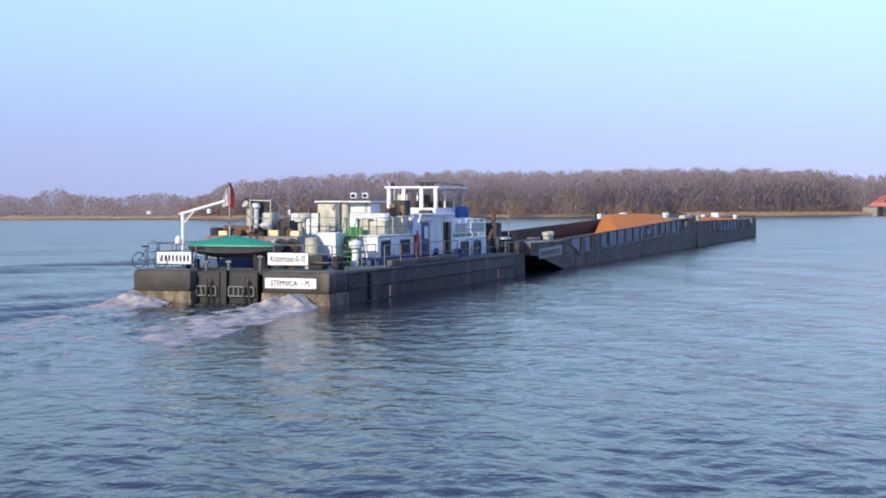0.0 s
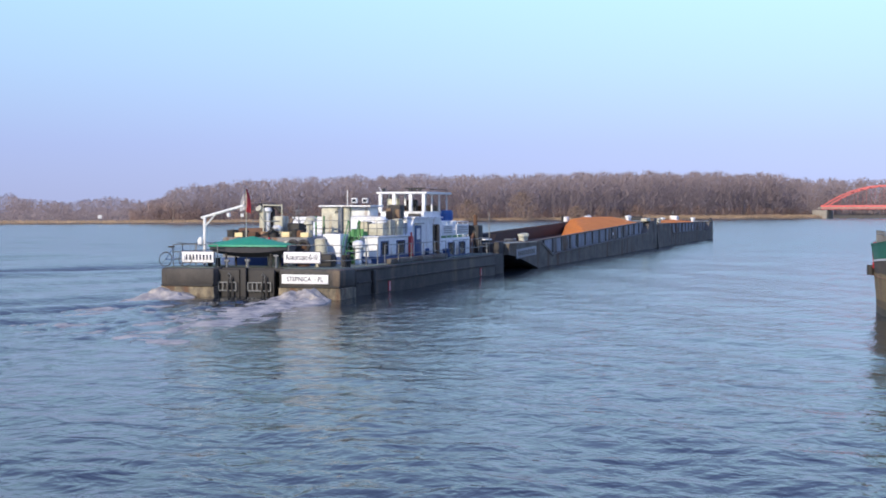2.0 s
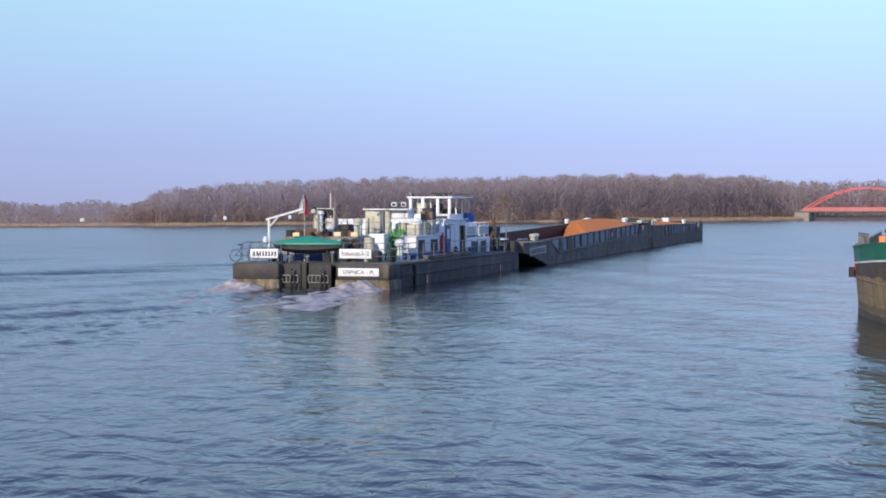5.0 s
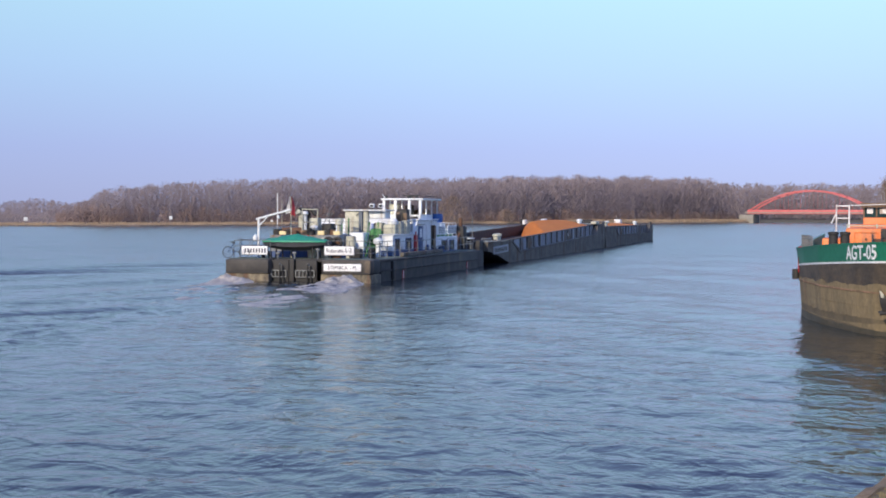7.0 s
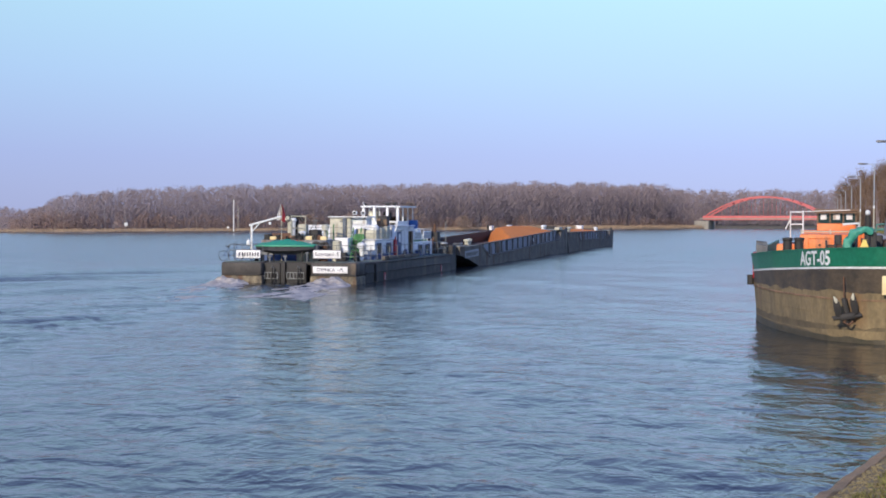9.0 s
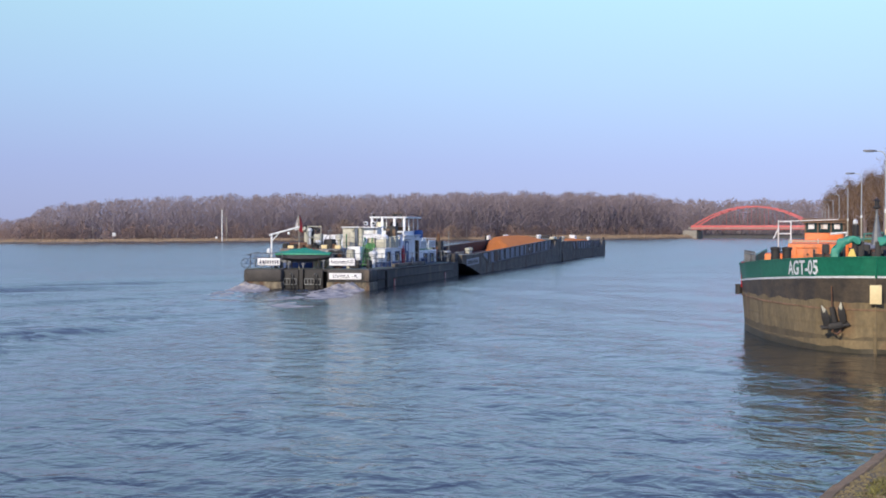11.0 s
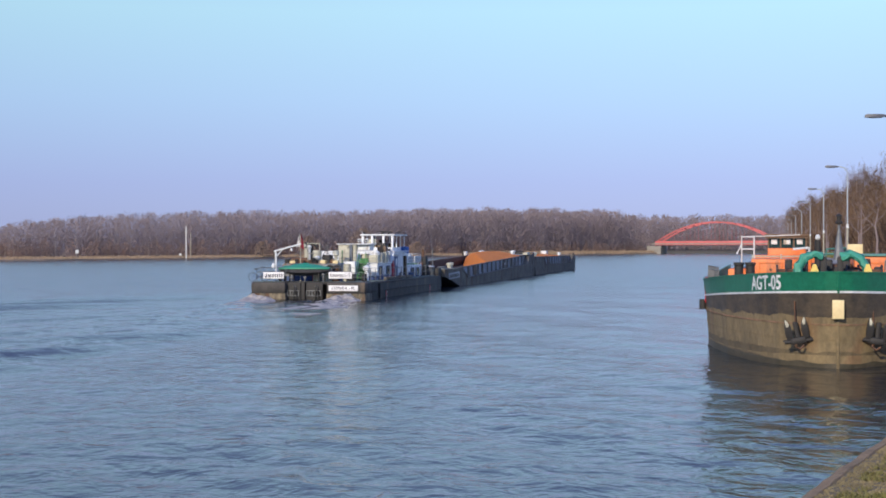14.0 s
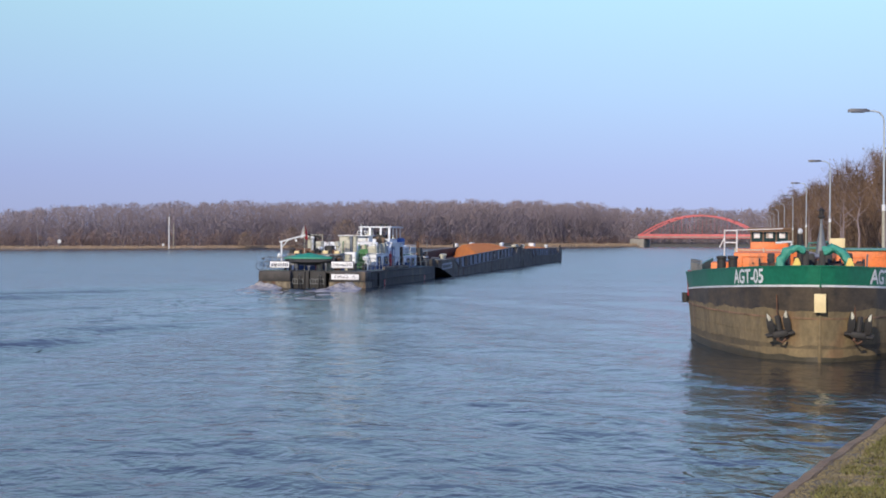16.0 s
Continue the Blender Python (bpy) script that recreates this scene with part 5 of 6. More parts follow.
    part("chain", tubes([[(x + 0.1, y + 0.1, 1.5), (x + 0.10, y + 0.12, 2.2)]], 0.025, 6), RUSTY, a)


def moored_barge():
    ob = thing("motor_barge", "moored motor barge with green bulwark and brown bow", "boat", m=MOORED)
    hull = part("hull", shell([-1.6, 0, 0.5, 1.0, ragged]), AGT_HULL, ob, "brown scuffed steel bow")
    part("black_band", shell([ragged, lambda x: 0.5 * (1.6 + z_white(x)), z_white]), AGT_BLACK, ob, "scuffed black band")
    part("bulwark", shell([z_white, lambda x: z_white(x) + 0.32, z_top], 0.0, 0.08), AGT_GREEN, ob, "bottle green bulwark")
    part("white_stripe", shell([lambda x: z_white(x) - 0.035, lambda x: z_white(x) + 0.035], 0.015, 0.03), WHITE, ob)
    part("bulwark_rail", shell([lambda x: z_top(x) - 0.03, lambda x: z_top(x) + 0.03], 0.03, 0.14), AGT_GREEN, ob)
    part("scuffed_ledge", shell([1.42, 1.47], 0.03, 0.05), PINK, ob, "bare pinkish rubbed ledge")
    part("waterline_fouling", shell([-0.3, 0.0, lambda x: 0.17 + 0.012 * min(x, 10) + 0.05 * noise.noise((x * 2.1, 0, 9))], 0.02), FOUL, hull, "dark green-brown algae line")
    # darker lower bow: shade under the flare, painted in together with algae
    part("shade_algae_band", shell([0.0, 0.3, lambda x: 0.55 + 0.10 * noise.noise((x * 1.4, 0, 12)) + 0.05 * noise.noise((x * 5.0, 0, 13))], 0.010), SHADE_ALGAE, hull, "darker lower plating with painted flare shade and algae")
    part("hull_seam", shell([0.93, 0.95], 0.014, 0.03), AGT_HULL, hull)
    part("lettering", wrap_text("AGT-05", 0.67, 3.18, 1, 0.31, 0.94), WHITE, ob, "white vessel name", smooth=False)
    part("lettering", wrap_text("AGT-05", 0.67, 1.15, -1, 0.31, 0.94), WHITE, ob, "white vessel name", smooth=False)
    part("stem_bar", tubes([[bow_point(0, 0, z, 1, -0.03) for z in (-0.5, 0.0, 0.8, 1.6)]], 0.06, 8), AGT_HULL, ob)
    part("stem_bar_upper", tubes([[bow_point(0, 0, z, 1, 0.0) for z in (2.5, 2.8, 3.1)]], 0.04, 8), AGT_GREEN, ob)
    b = part("stem_board", boxes((-0.60, -0.55, -0.17, 0.20, 1.66, 2.27), bevel=0.01), PALE, ob, "pale yellow board on the stem")
    part("board_bracket", boxes((-0.55, -0.25, -0.04, 0.07, 1.7, 2.2)), DARK, b)
    for y, m in ((1.25, -11), (-1.25, 7)):
        anchor(ob, y, m)
    # fore deck
    bm = bmesh.new()
    pts = [(x, b) for x, b in bow_outline() if x < 20]
    loft(bm, [[bow_point(x, max(b - 0.06, 0.02), z_white(x) + 0.15, s) for x, b in pts] for s in (-1, 1)], close=False)
    part("fore_deck", bm, DECK, ob)
    # orange deckhouse
    h = part("fore_house", boxes((9.0, 15.0, 0.55, 2.85, 2.2, 3.52), bevel=0.05), ORANGE, ob, "orange steel deckhouse")
    part("house_wing", boxes((9.0, 15.0, -3.9, -1.05, 2.2, 3.62), bevel=0.05), ORANGE, h)
    part("house_step", boxes((9.6, 12.0, 2.86, 3.75, 2.2, 3.12), bevel=0.05), ORANGE, h)
    part("house_link", boxes((10.0, 15.0, -1.05, 0.55, 2.2, 3.30), bevel=0.03), RUSTY, h)
    part("wing_roof", boxes((8.9, 15.1, -3.95, -1.0, 3.62, 3.70), bevel=0.02), TEAL, h)
    for y0, y1 in ((1.65, 2.55), (0.75, 1.5), (-2.1, -1.25), (-3.6, -2.4)):
        bm = boxes((8.965, 8.99, y0, y1, 3.34, 3.38), (8.965, 8.99, y0, y1, 2.84, 2.88), (8.965, 8.99, y0, y0 + 0.04, 2.88, 3.34), (8.965, 8.99, y1 - 0.04, y1, 2.88, 3.34))
        part("panel_frame", bm, ORANGE, h)
        part("rust_spot", lathe([(0.01, 0), (0.05, 0.004), (0.01, 0.006)]), RUSTY, h).matrix_basis = pose(8.985, (y0 + y1) / 2, 3.1, 0, -90, 0)
    part("house_top_rail", tubes([[(9.1, 2.8, 3.62), (9.1, 0.6, 3.62)], [(9.1, 2.8, 3.5), (9.1, 2.8, 3.7)], [(9.1, 1.7, 3.5), (9.1, 1.7, 3.7)]], 0.025, 6), CREAM, h)
    # wheelhouse far aft
    w = part("wheelhouse", boxes((50, 54, -0.4, 2.1, 1.5, 3.9), bevel=0.05), ORANGE, ob, "orange wheelhouse with a dark roof")
    part("roof", boxes((49.7, 54.3, -0.6, 2.3, 4.66, 4.85), bevel=0.04), WOOD, w)
    part("roof_rim", boxes((49.66, 49.7, -0.55, 2.25, 4.56, 4.64)), WOOD, w)
    for y in (-0.4, 0.4, 1.25, 2.05):
        part("window_post", boxes((50.0, 50.1, y - 0.04, y + 0.06, 3.9, 4.66)), WOOD, w)
    for y0, y1 in ((-0.34, 0.36), (0.46, 1.21), (1.31, 2.01)):
        part("pane", boxes((50.03, 50.06, y0, y1, 3.9, 4.64)), GLASS_TEAL, w)
        part("window_blind", boxes((49.99, 50.02, y0 + 0.18, y1 - 0.14, 4.15, 4.5), bevel=0.01), WHITE, w)
    part("cabin", boxes((47.0, 50.0, -1.2, 3.0, 1.5, 3.45), bevel=0.05), ORANGE, ob)
    part("hatch_coaming", boxes((16.5, 45.0, -3.6, 3.6, 1.8, 2.75), bevel=0.05), DARK, ob)
    part("deck", boxes((14, 62, -4.6, 4.6, 1.75, 1.85)), DECK, ob)
    # rails, gate and fittings
    rail([(7.5, 4.05), (9.2, 4.25), (12.0, 4.6)], 2.6, (0.5, 0.62), ob, r=0.02, step=0.5)
    g = part("white_gate", tubes([[(12.0, 3.25, 2.4), (12.0, 3.25, 4.45)], [(12.0, 2.75, 2.4), (12.0, 2.75, 4.45)], [(12.0, 3.25, 4.4), (12.0, 2.75, 4.4)], [(12.0, 3.25, 3.9), (12.0, 2.75, 3.9)], [(12.0, 3.25, 4.1), (12.0, 3.45, 3.7)]], 0.03, 8), WHITE, ob, "white tubular ladder frame")
    part("yard", tubes([[(12.0, 2.7, 4.42), (12.0, 0.9, 4.48)]], 0.02, 6), WHITE, g)
    for k, y in enumerate((3.28, 2.86)):
        bb = part("mooring_bollard", lathe([(0.17, 2.3), (0.17, 3.28), (0.2, 3.31), (0.2, 3.4), (0.03, 3.42)], 6.8 + 0.1 * k, y, 14), DARK, ob, "shiny black steel bollard")
    for x, ya, yb in ((4.0, 1.9, 1.0), (4.2, -0.5, -1.7)):
        wd = part("winch", tubes([[(x, ya, 3.05), (x, yb, 3.05)]], 0.15, 12), RUSTY, ob, "rusty mooring winch drum")
        for q in range(4):
            y = ya + (yb - ya) * q / 3
            part("flange", tubes([[(x, y - 0.03, 3.05), (x, y + 0.03, 3.05)]], 0.31, 16), DARK, wd)
        part("crank", tubes([[(x - 0.1, yb - 0.1, 3.05), (x - 0.1, yb - 0.12, 3.5), (x - 0.3, yb - 0.12, 3.5)]], 0.03, 6), STEEL, wd)
    part("winch_bed", boxes((3.6, 4.7, -2.0, 2.0, 2.4, 2.7), bevel=0.04), DARK, ob)
    for y in (1.5, 0.95, 0.55, 0.1, -0.2, -0.5, -0.85, -1.2, -1.6):
        part("winch_gear", boxes((4.4, 4.8, y - 0.14, y + 0.12, 2.5, 3.42 + 0.15 * math.sin(y * 9)), bevel=0.05), DARK, ob)
    for y0, s in ((0.82, 1), (-0.74, -1)):
        bm = bmesh.new()
        tube(bm, [(3.2, y0 - s * 0.45, 3.65), (3.15, y0 - s * 0.15, 3.75), (3.1, y0 + s * 0.15, 3.62), (3.0, y0 + s * 0.35, 3.3), (2.95, y0 + s * 0.46, 2.95)], 0.14, 10, 0.13)
        bmesh.ops.subdivide_edges(bm, edges=bm.edges[:], cuts=2)
        for v in bm.verts:
            f = noise.noise_vector((v.co * 5.0) + Vector((s, 0, 0))) * 0.10 + noise.noise_vector(v.co * 13.0) * 0.05
            v.co += f
            v.co.z -= 0.10 * abs(noise.noise(v.co * 7.0))
        part("green_hose_cover", bm, HOSE, ob, "crumpled sea-green tarpaulin over a fairlead")
        part("fairlead_stand", boxes((3.2, 3.4, y0 - s * 0.5 - 0.1, y0 - s * 0.5 + 0.1, 2.5, 3.65), bevel=0.03), DARK, ob)
    for y in (0.72, -0.98):
        bm = bmesh.new()
        prism(bm, [(y - 0.17, 3.08), (y + 0.17, 3.08), (y + 0.05, 3.42), (y - 0.05, 3.42)], 0.45, 0.5, axis="x")
        part("yellow_bracket", bm, YELLOW, ob, "yellow triangular bracket")
    m = part("fore_mast", tubes([[(7.0, -0.38, 2.4), (7.0, -0.38, 4.9)]], 0.05, 8), STEEL, ob, "grey light mast")
    part("mast_lamp", lathe([(0.05, 4.82), (0.14, 4.86), (0.14, 4.92), (0.09, 4.95), (0.09, 5.12), (0.14, 5.14), (0.03, 5.22)], 7.0, -0.38, 10), DARK, m)
    part("mast_cone", lathe([(0.22, 3.5), (0.10, 4.3), (0.04, 4.7)], 7.0, -0.38, 10), STEEL, m)
    part("dark_pole", tubes([[(8.0, 0.35, 2.4), (8.0, 0.35, 4.25)]], 0.12, 10), DARK, ob)
    part("pole_lamp", lathe([(0.03, 4.25), (0.09, 4.3), (0.09, 4.4), (0.02, 4.46)], 8.0, 0.35, 8), WHITE, ob)
    part("white_bracket", tubes([[(9.0, 1.25, 3.9), (9.0, 0.65, 3.95), (9.0, 0.65, 3.5)]], 0.05, 6), WHITE, ob)
    part("green_gear", tubes([[(8.6, 0.1, 3.2), (8.6, 0.0, 3.9), (8.6, -0.7, 3.95), (8.6, -0.8, 3.2)], [(8.6, 0.1, 3.7), (8.6, -0.8, 3.75)]], 0.05, 6), TEAL, ob)
    part("side_light_post", tubes([[(10.9, 4.62, 1.75), (10.6, 4.6, 2.75)]], 0.09, 8), RED, ob, "red fender post")
    part("side_fender", tubes([[(11.1, 4.8, 1.45), (11.1, 4.8, 1.85)]], 0.14, 10), DARK, ob)
    part("mooring_line", tubes([[(3.0, -2.6, 3.05), (1.0, -5.5, 2.6), (-1.0, -8.5, 2.35)]], 0.03, 6), CREAM, ob)
    return ob


# hull brown darkened for the flare's shade and for algae
SHADE_ALGAE = mat("shaded_algae_plating", (0.17, 0.13, 0.075), 0.7, second=(0.085, 0.068, 0.042), scale=1.5, amount=0.5, bump=0.5, bump_scale=5, stretch=(1, 1, 0.6))
FOUL = mat("dark_algae", (0.05, 0.045, 0.028), 0.6, second=(0.09, 0.075, 0.05), scale=1.5, amount=0.3)
TEAL = mat("faded_teal_paint", (0.10, 0.26, 0.22), 0.6, second=(0.06, 0.17, 0.15), scale=2)
HOSE = mat("sea_green_tarpaulin", (0.07, 0.36, 0.26), 0.6, second=(0.04, 0.24, 0.18), scale=3, bump=0.6, bump_scale=8)
GLASS_TEAL = mat("teal_tinted_glass", (0.02, 0.05, 0.05), 0.08, scale=1)
moored_barge()


# ---- quay lamps ----
def street_lamp():
    ob = thing("street_lamp", "tall grey quay lamp with a flat head on a curved arm", "street lamp", "lamps along the quay")
    part("lower_pole", tubes([[(0, 0, 0), (0, 0, 4.0)]], 0.11, 10), LAMP_POLE, ob)
    part("upper_pole", tubes([[(0, 0, 4.0), (0, 0, 9.7), (0, 0.08, 10.1), (0, 0.3, 10.38), (0, 0.7, 10.48), (0, 1.3, 10.5)]], 0.065, 10), LAMP_ARM, ob, "pale blue-grey galvanised upper pole")
    part("collar", tubes([[(0, 0, 3.95), (0, 0, 4.35)]], 0.13, 10), WHITE, ob)
    bm = bmesh.new()
    loft(bm, [[(-w, y, 10.42), (w, y, 10.42), (w * 0.8, y, 10.42 + h), (-w * 0.8, y, 10.42 + h)] for y, w, h in ((0.9, 0.08, 0.12), (1.15, 0.17, 0.2), (2.1, 0.2, 0.22), (2.3, 0.15, 0.16))], caps=True)
    hd = part("lamp_head", bm, LAMP, ob)
    part("diffuser", boxes((-0.13, 0.13, 1.25, 2.1, 10.38, 10.42), bevel=0.01), GLASS, hd)
    part("foot", boxes((-0.25, 0.25, -0.25, 0.25, -0.05, 0.12), bevel=0.03), CONCRETE, ob)
    return ob


LAMP_POLE = mat("weathered_lamp_pole", (0.46, 0.43, 0.34), 0.6, second=(0.30, 0.28, 0.23), scale=2)
LAMP_ARM = mat("galvanised_lamp_arm", (0.44, 0.50, 0.56), 0.5, second=(0.34, 0.39, 0.44), scale=2)
base_lamp = street_lamp()
base_lamp.matrix_basis = pose(42.9, 89.2, 2.02, 0, 0, 69.4)
for i in range(1, 9):
    copy_thing(base_lamp, pose(42.9 + 21.6 * i, 89.2 + 57.6 * i, 2.02, 0, 0, 69.4))


# ---- trees along the quay ----
def quay_tree(seed, h):
    rng = random.Random(seed)
    ob = thing("tree", "tall leafless tree with red-brown twigs behind the quay", "tree", "trees along the quay")
    bm = bmesh.new()
    pts = [(0, 0, -0.3)]
    for k in range(1, 6):
        pts.append((rng.uniform(-.25, .25) * k * 0.5, rng.uniform(-.25, .25) * k * 0.5, h * 0.16 * k))
    tube(bm, pts, h * 0.014, 7, h * 0.004)
    limbs = []
    for i in range(16):
        u = rng.uniform(0.22, 0.8)
        k = min(4, int(u / 0.16))
        b = Vector(pts[k]).lerp(Vector(pts[k + 1]), u / 0.16 - k)
        a = rng.uniform(0, math.tau)
        ln = h * rng.uniform(0.18, 0.32) * (1.1 - u * 0.5)
        mid = b + Vector((math.cos(a) * ln * 0.5, math.sin(a) * ln * 0.5, ln * 0.4))
        tip = b + Vector((math.cos(a) * ln * 0.8, math.sin(a) * ln * 0.8, ln * 0.95))
        tube(bm, [b, mid, tip], h * 0.005, 5, h * 0.0015)
        limbs.append((b, mid, tip))
    part("trunk", bm, BARK, ob)
    V, F = [], []
    for i in range(3000):
        b, mid, tip = limbs[rng.randrange(len(limbs))]
        u = rng.random()
        p = mid.lerp(tip, u * 1.15) if rng.random() < 0.7 else b.lerp(mid, u)
        p = p + Vector((rng.gauss(0, 1), rng.gauss(0, 1), rng.gauss(0, 0.8))) * h * 0.045
        d = Vector((rng.uniform(-1, 1), rng.uniform(-1, 1), rng.uniform(0.2, 1.4))).normalized() * h * rng.uniform(0.03, 0.08)
        w = Vector((rng.uniform(-1, 1), rng.uniform(-1, 1), 0)).normalized() * 0.045
        k = len(V)
        V.extend((tuple(p - w), tuple(p + w), tuple(p + d)))
        F.append((k, k + 1, k + 2))
    cr = arrays("crown", V, F, TWIG)
    cr.parent = ob
    return ob


rng = random.Random(21)
models = [quay_tree(s, 20.5) for s in (1, 2, 3, 4)]
n = 0
for i in range(46):
    s = 205 + i * 9.5 + rng.uniform(-3, 3)
    off = max(5, 19 - (s - 226) * 0.037) + rng.uniform(0, 5) + 6 * (i % 3)
    p = bank_point(s, off, 2.1)
    m = pose(p.x, p.y, p.z, 0, 0, rng.uniform(0, 360)) @ Matrix.Scale(1, 4)
    if n < 4:
        models[n].matrix_basis = m
    else:
        copy_thing(models[n % 4], m)
    n += 1


def quay_thicket():
    rng = random.Random(33)
    V, F = [], []
    for i in range(620):
        s = rng.uniform(190, 730)
        off = max(5, 19 - (s - 226) * 0.037) + 6 + abs(rng.gauss(0, 22))
        p = bank_point(s, off, 2.1)
        h = rng.uniform(14, 20)
        twig_cloud(rng, V, F, p.x, p.y, p.z, h, h * 0.5, 210, 0.085, clear=0.02, twig=(0.04, 0.10))
    return arrays("quay_thicket", V, F, TWIG)


tagged(quay_thicket(), "dense leafless red-brown thicket behind the quay", "thicket", kind="stuff")


def quay_grass():
    rng = random.Random(8)
    V, F = [], []
    for i in range(9000):
        s, off = rng.uniform(20, 420), rng.uniform(4, 40)
        p = bank_point(s, off, 2.0 + 0.012 * max(0, off - 12))
        k = len(V)
        h = rng.uniform(0.2, 0.5)
        V.extend(((p.x - 0.1, p.y, p.z), (p.x + 0.1, p.y, p.z), (p.x + rng.uniform(-.2, .2), p.y, p.z + h)))
        F.append((k, k + 1, k + 2))
    return arrays("verge_grass", V, F, GRASS)


tagged(quay_grass(), "short rough grass on the quay verge", "grass", kind="stuff")


# ---- far shore: reeds, shrubs, marks ----
def reeds():
    rng = random.Random(5)
    V, F = [], []
    for i in range(16000):
        p, d = shore_at(rng.random())
        if rng.random() < 0.25:
            p = Vector(SHORE[1]).lerp(Vector(SHORE[2]), rng.uniform(0.2, 1))
            d = Vector((-0.32, 0.95))
        q = p + d * (0.6 + abs(rng.gauss(0, 5)))
        k = len(V)
        h = rng.uniform(0.6, 1.5) * (1.5 if p.x > 110 else 0.8)
        V.extend(((q.x - 0.12, q.y, 0.3), (q.x + 0.12, q.y, 0.3), (q.x + rng.uniform(-.3, .3), q.y, 0.35 + h)))
        F.append((k, k + 1, k + 2))
    return arrays("reeds", V, F, REED)


tagged(reeds(), "pale straw reeds along the far waterline", "reeds", kind="stuff")


def shrubs():
    rng = random.Random(6)
    V, F = [], []
    for i in range(900):
        p, d = shore_at(rng.random())
        q = p + d * rng.uniform(7, 22)
        if math.degrees(math.atan2(q.x, q.y)) < -10.5:
            continue
        h = rng.uniform(2.0, 6.0)
        twig_cloud(rng, V, F, q.x, q.y, 0.9, h, h * 1.0, 60, 0.16, clear=0.0)
    return arrays("shore_shrubs", V, F, UNDER)


UNDER = mat("brown_shore_thicket", (0.30, 0.205, 0.165), 0.9, second=(0.22, 0.15, 0.13), scale=0.04, island=0.18)
tagged(shrubs(), "brown leafless shrubs under the far trees", "shrubs", kind="stuff")


def golden_bush(az, dist, h, w):
    rng = random.Random(int(az * 100))
    V, F = [], []
    twig_cloud(rng, V, F, 0, 0, -0.1, h, w, 700, 0.2, clear=0.02, spread=1.05)
    ob = arrays("bush", V, F, BUSH)
    ob.matrix_basis = pose(dist * math.sin(radians(az)), dist * math.cos(radians(az)), 1.0)
    return tagged(ob, "round ochre leafless bush on the far bank", "bush", "ochre bushes")


for az, dist, h, w in ((4.98, 575, 10, 11), (2.85, 556, 7, 9), (7.1, 610, 5, 7), (1.0, 540, 5, 6)):
    golden_bush(az, dist, h, w)


def shore_sign(az, dist, z, w, h):
    m = pose(dist * math.sin(radians(az)), dist * math.cos(radians(az)), 0.6, 0, 0, -az)
    ob = thing("shore_sign", "white waterway sign on a short post", "sign", "waterway signs", m)
    part("board", boxes((-w, w, -0.03, 0.03, z - 0.6 - h, z - 0.6 + h), bevel=0.02), WHITE_SIGN, ob)
    part("post", tubes([[(0, 0.06, -0.3), (0, 0.06, z - 0.6)]], 0.06, 6), STEEL, ob)


WHITE_SIGN = mat("bright_sign_white", (0.85, 0.85, 0.85), 0.4, scale=1, grain=0.06)
shore_sign(-11.48, 432, 2.3, 0.55, 0.5)
shore_sign(-6.05, 462, 2.7, 0.5, 0.55)
shore_sign(-2.15, 500, 1.6, 0.4, 0.35)
pm = pose(500 * math.sin(radians(-1.93)), 500 * math.cos(radians(-1.93)), 0.6)
po = thing("mast_pole", "thin grey mast on the far bank", "pole", m=pm)
part("pole", tubes([[(0, 0, -0.3), (0, 0, 10.5)]], 0.2, 8), WHITE_SIGN, po)
part("stay_pole", tubes([[(1.5, 0, -0.3), (1.5, 0, 8.2)]], 0.11, 8), LAMP_POLE, po)
part("crosspiece", tubes([[(-0.6, 0, 8.4), (0.6, 0, 8.4)]], 0.1, 6), LAMP_POLE, po)


# ---- quay clutter behind the moored barge ----
sg = thing("notice_panel", "pale yellow panel on posts beside the quay", "panel", m=pose(36.6, 82.2, 2.02, 0, 0, -24))
part("board", boxes((-0.44, 0.44, -0.03, 0.03, 1.38, 2.12), bevel=0.02), PALE, sg)
for x in (-0.3, 0.3):
    part("post", tubes([[(x, 0.05, -0.1), (x, 0.05, 2.0)]], 0.04, 6), STEEL, sg)


# ---- near bank: stones, moss and grass ----
def bank_stones():
    rng = random.Random(3)
    V, F = [], []
    for i in range(9000):
        s, off = rng.uniform(-2, 9), abs(rng.gauss(0, 0.7)) + 0.14
        p = near_point(s, off, 2.06 + 0.05 * min(off, 1))
        r = rng.uniform(0.006, 0.02) if rng.random() < 0.93 else rng.uniform(0.02, 0.035)
        k = len(V)
        a0 = rng.uniform(0, 6)
        for q in range(5):
            a = a0 + q * math.tau / 5
            V.append((p.x + math.cos(a) * r, p.y + math.sin(a) * r * 0.8, p.z - 0.01))
        for q in range(5):
            a = a0 + q * math.tau / 5
            V.append((p.x + math.cos(a) * r * 0.6, p.y + math.sin(a) * r * 0.5, p.z + r * 0.25))
        F.append(tuple(range(k + 5, k + 10)))
        for q in range(5):
            F.append((k + q, k + (q + 1) % 5, k + 5 + (q + 1) % 5, k + 5 + q))
    return arrays("gravel", V, F, GRAVEL)


GRAVEL = mat("grey_tan_gravel", (0.27, 0.215, 0.105), 0.9, second=(0.12, 0.095, 0.048), scale=4, island=0.25, bump=0.3)
tagged(bank_stones(), "loose grey and tan stones along the bank edge", "gravel", kind="stuff")


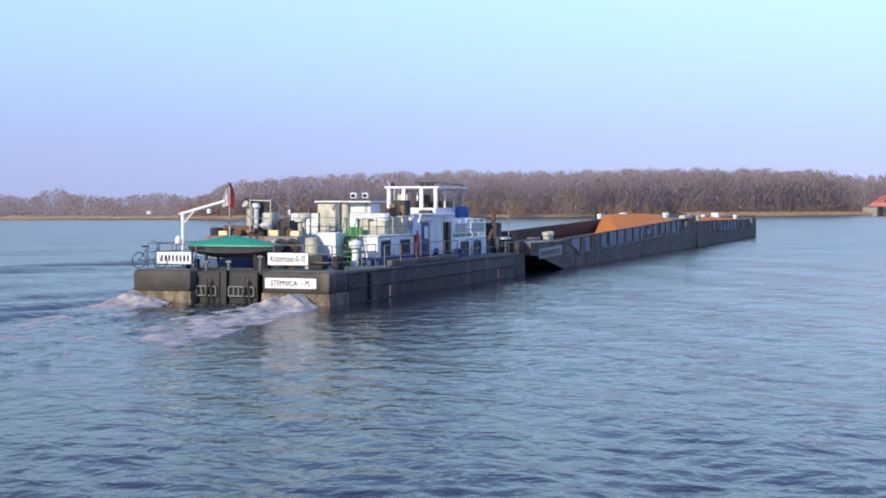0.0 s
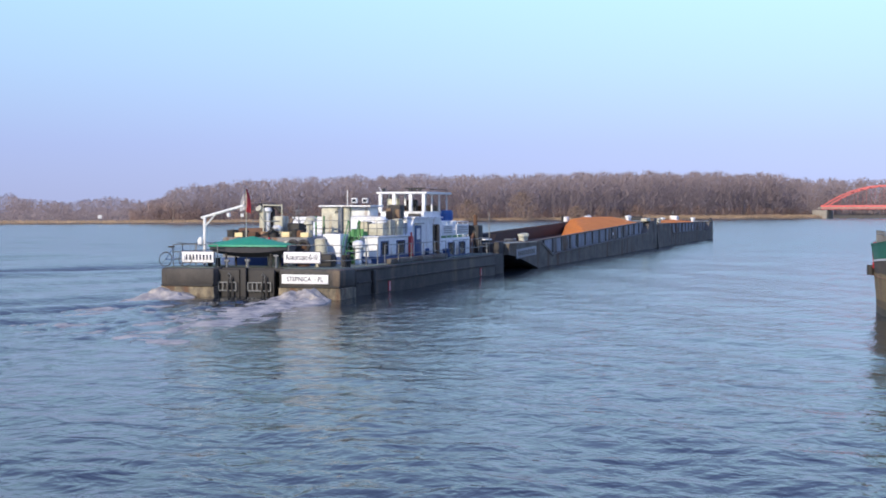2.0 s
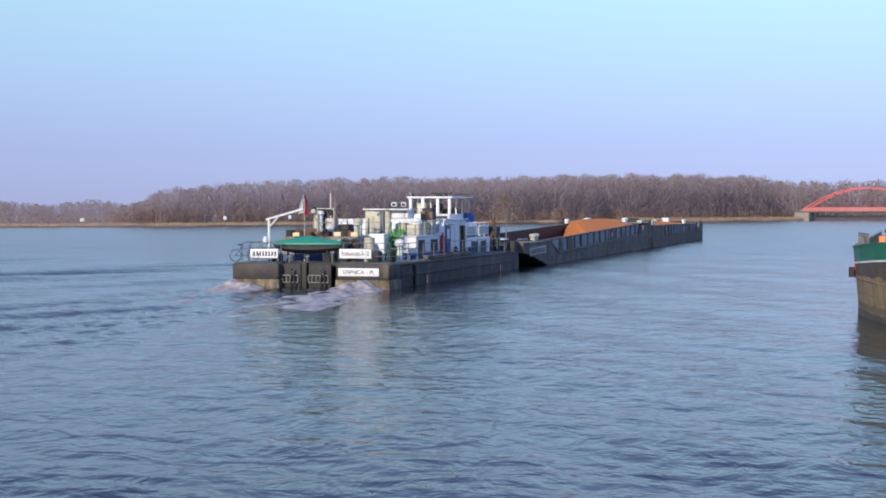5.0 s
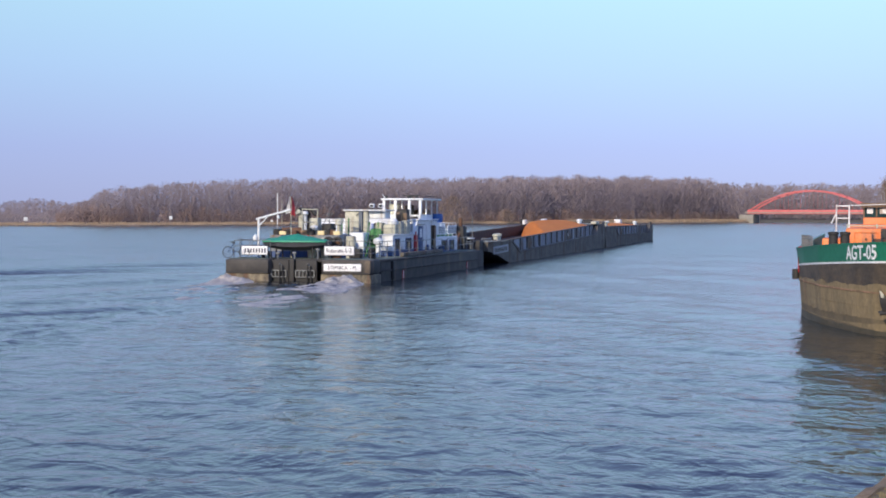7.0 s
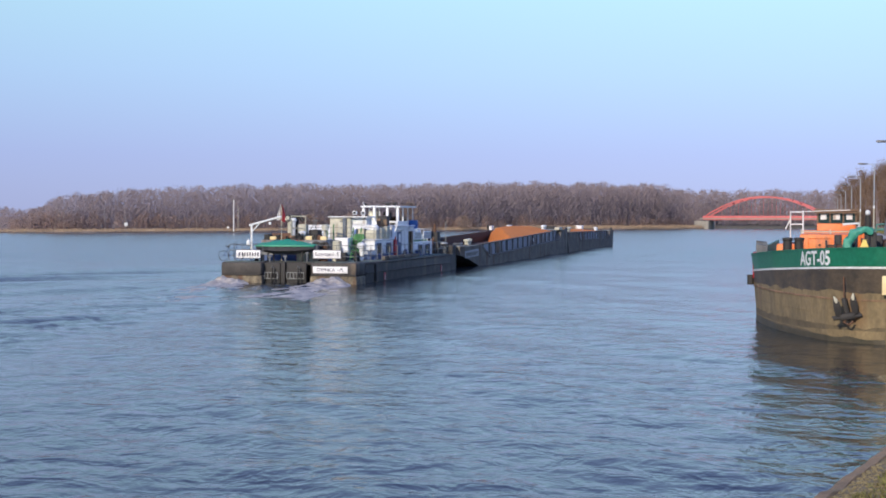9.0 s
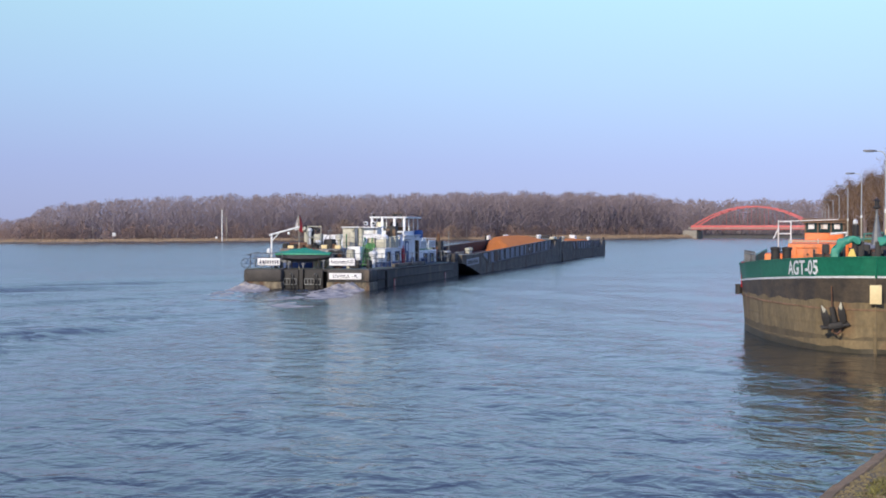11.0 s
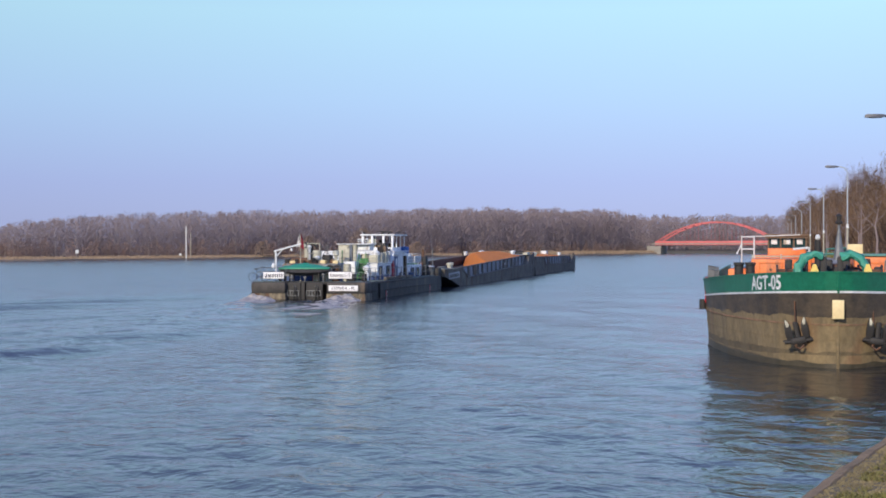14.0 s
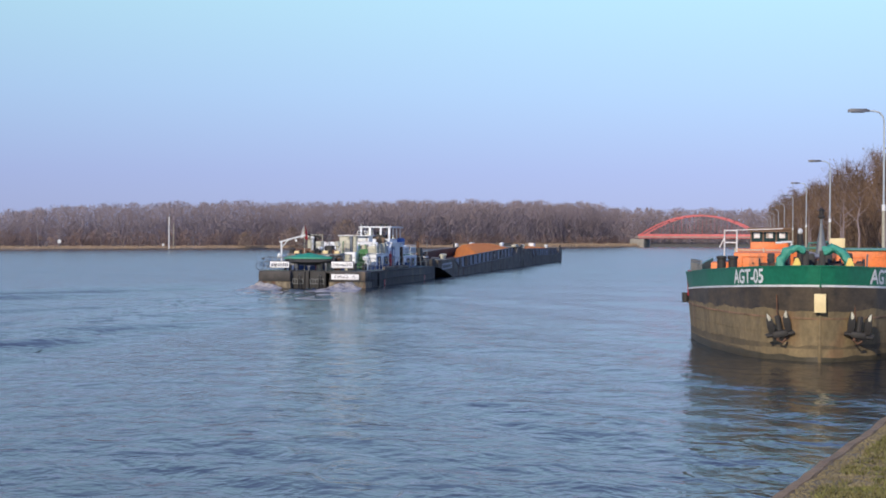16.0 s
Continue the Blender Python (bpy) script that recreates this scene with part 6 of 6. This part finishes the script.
def bank_moss():
    rng = random.Random(7)
    V, F = [], []
    for i in range(45000):
        s = rng.uniform(-2, 9)
        off = 0.28 + abs(rng.gauss(0, 0.8))
        p = near_point(s, off, 2.07 + 0.05 * min(off, 1))
        if noise.noise((p.x * 1.3, p.y * 1.3, 2)) + 0.8 * noise.noise((p.x * 5.5, p.y * 5.5, 4)) + 0.4 * rng.uniform(-1, 1) < 0.45 - off * 0.55:
            continue
        h = rng.uniform(0.01, 0.035)
        a = rng.uniform(0, math.tau)
        w = 0.008
        k = len(V)
        V.extend(((p.x - math.cos(a) * w, p.y - math.sin(a) * w, p.z - 0.01), (p.x + math.cos(a) * w, p.y + math.sin(a) * w, p.z - 0.01), (p.x + rng.uniform(-.04, .04), p.y + rng.uniform(-.04, .04), p.z + h)))
        F.append((k, k + 1, k + 2))
    return arrays("bank_grass", V, F, GRASS)


tagged(bank_moss(), "yellow-green moss and grass tufts on the bank", "grass", kind="stuff")


# ---- wake of the push boat, moving with it ----
def wake_plume(y0, drift, seed, length, spread):
    """Churned foam behind one propeller: a low ragged mound that thins out astern."""
    rng = random.Random(seed)
    bm = bmesh.new()
    rows = []
    nx, ny = 90, 26
    for i in range(nx + 1):
        u = i / nx
        x = -0.1 - length * u ** 1.35
        w = 1.15 + spread * u ** 0.7
        row = []
        for j in range(ny + 1):
            v = j / ny * 2 - 1
            y = y0 + drift * x + v * w + 0.25 * noise.noise((x * 0.3, seed, 0))
            env = (1 - v * v) * (math.exp(-((x + 1.5) / 1.4) ** 2) * 0.17 + 0.16 * math.exp(x / 4.5) + 0.12 * math.exp(x / 18))
            n1 = noise.noise((x * 1.2, y * 1.6, seed))
            n2 = noise.noise((x * 4.0, y * 4.5, seed + 7))
            n3 = noise.noise((x * 0.45, y * 0.9, seed + 3))
            z = env * (0.8 + 0.9 * n1 + 0.4 * n2) - 0.01 - 0.04 * u + 0.10 * n3 + 0.03 * n2
            z -= 0.25 * max(0, u - 0.88) / 0.12
            row.append((x, y, min(z, 0.6)) if 0 < j < ny else (x, y, -0.3))
        rows.append(row)
    loft(bm, rows, close=False)
    return upward(single("wake_foam", bm, FOAM, "churned whitish-brown foam behind the push boat", "foam", "stuff"))


wakes = [wake_plume(3.8, 0.24, 2, 26, 1.7), wake_plume(-2.9, 0.09, 5, 24, 1.7)]


def chop_sheet(name, label, x_from, x_to, nx, width, height, shift=0.0):
    """Steep short waves of the propeller wash on a strip astern, sinking into the wind ripples at its rim."""
    bm = bmesh.new()
    rows = []
    ny = 80
    for i in range(nx + 1):
        u = i / nx
        x = x_from + (x_to - x_from) * u ** 1.15
        w, a = width(x), height(x)
        ends = min(1, 14 * u, 10 * (1 - u))
        row = []
        for j in range(ny + 1):
            v = j / ny * 2 - 1
            y = 0.4 + shift * x + v * w
            rim = (1 - v ** 4) * ends
            n1 = noise.noise((x * 0.55, y * 0.75, 21))
            n2 = noise.noise((x * 1.3, y * 1.7, 8))
            n3 = noise.noise((x * 2.9, y * 3.3, 5))
            n4 = 0.5 + noise.noise((x * 0.06, y * 0.28, 2))
            z = rim * (0.03 + a * (0.35 + n4) * (0.15 * n1 + 0.10 * n2 + 0.04 * n3)) - 0.10 * (1 - rim)
            row.append((x, y, z))
        rows.append(row)
    loft(bm, rows, close=False)
    return upward(single(name, bm, WATER, label, "waves", "stuff", smooth=True))


chop = chop_sheet("wake_waves", "steep choppy blue-grey waves behind the push boat", -0.6, -45, 150, lambda x: 5.0 - 0.07 * x, lambda x: 0.40 + 0.6 * math.exp(x / 12))
old_wake = chop_sheet("spent_wake", "long dark streaks of choppy water along the convoy's track", 50, -90, 420,
                      lambda x: 3.2 if x > 0 else 3.2 + 13 * min(1, -x / 60), lambda x: 0.6 + 0.3 * min(1, max(0, -x) / 30))
old_wake.matrix_basis = pose(-8.81, 59.51, 0, 0, 0, 90 - 15.69)


# ---- motion ----
def motions():
    times = [0, 2, 4, 6, 8, 10, 12, 14, 16]
    walk(tugboat, [(t, convoy(t)) for t in times])
    walk(bike, [(t, convoy(t) @ pose(0.62, 4.55, 1.39, -6, 0, -90)) for t in times])
    walk(rear_barge, [(t, convoy(t) @ pose(30.9, 0, -0.02, 0, -1.15, 0)) for t in times])
    walk(front_barge, [(t, convoy(t) @ pose(97.0, 0, 0.58, 0, 0.15, 0)) for t in times])
    for ob in wakes + [chop]:
        walk(ob, [(t, convoy(t)) for t in times])
    # ripples drift slowly with the wind
    walk(water, [(0, pose(0, 0, 0)), (8, pose(2.0, -3.2, 0)), (16, pose(4.0, -6.4, 0))])


motions()
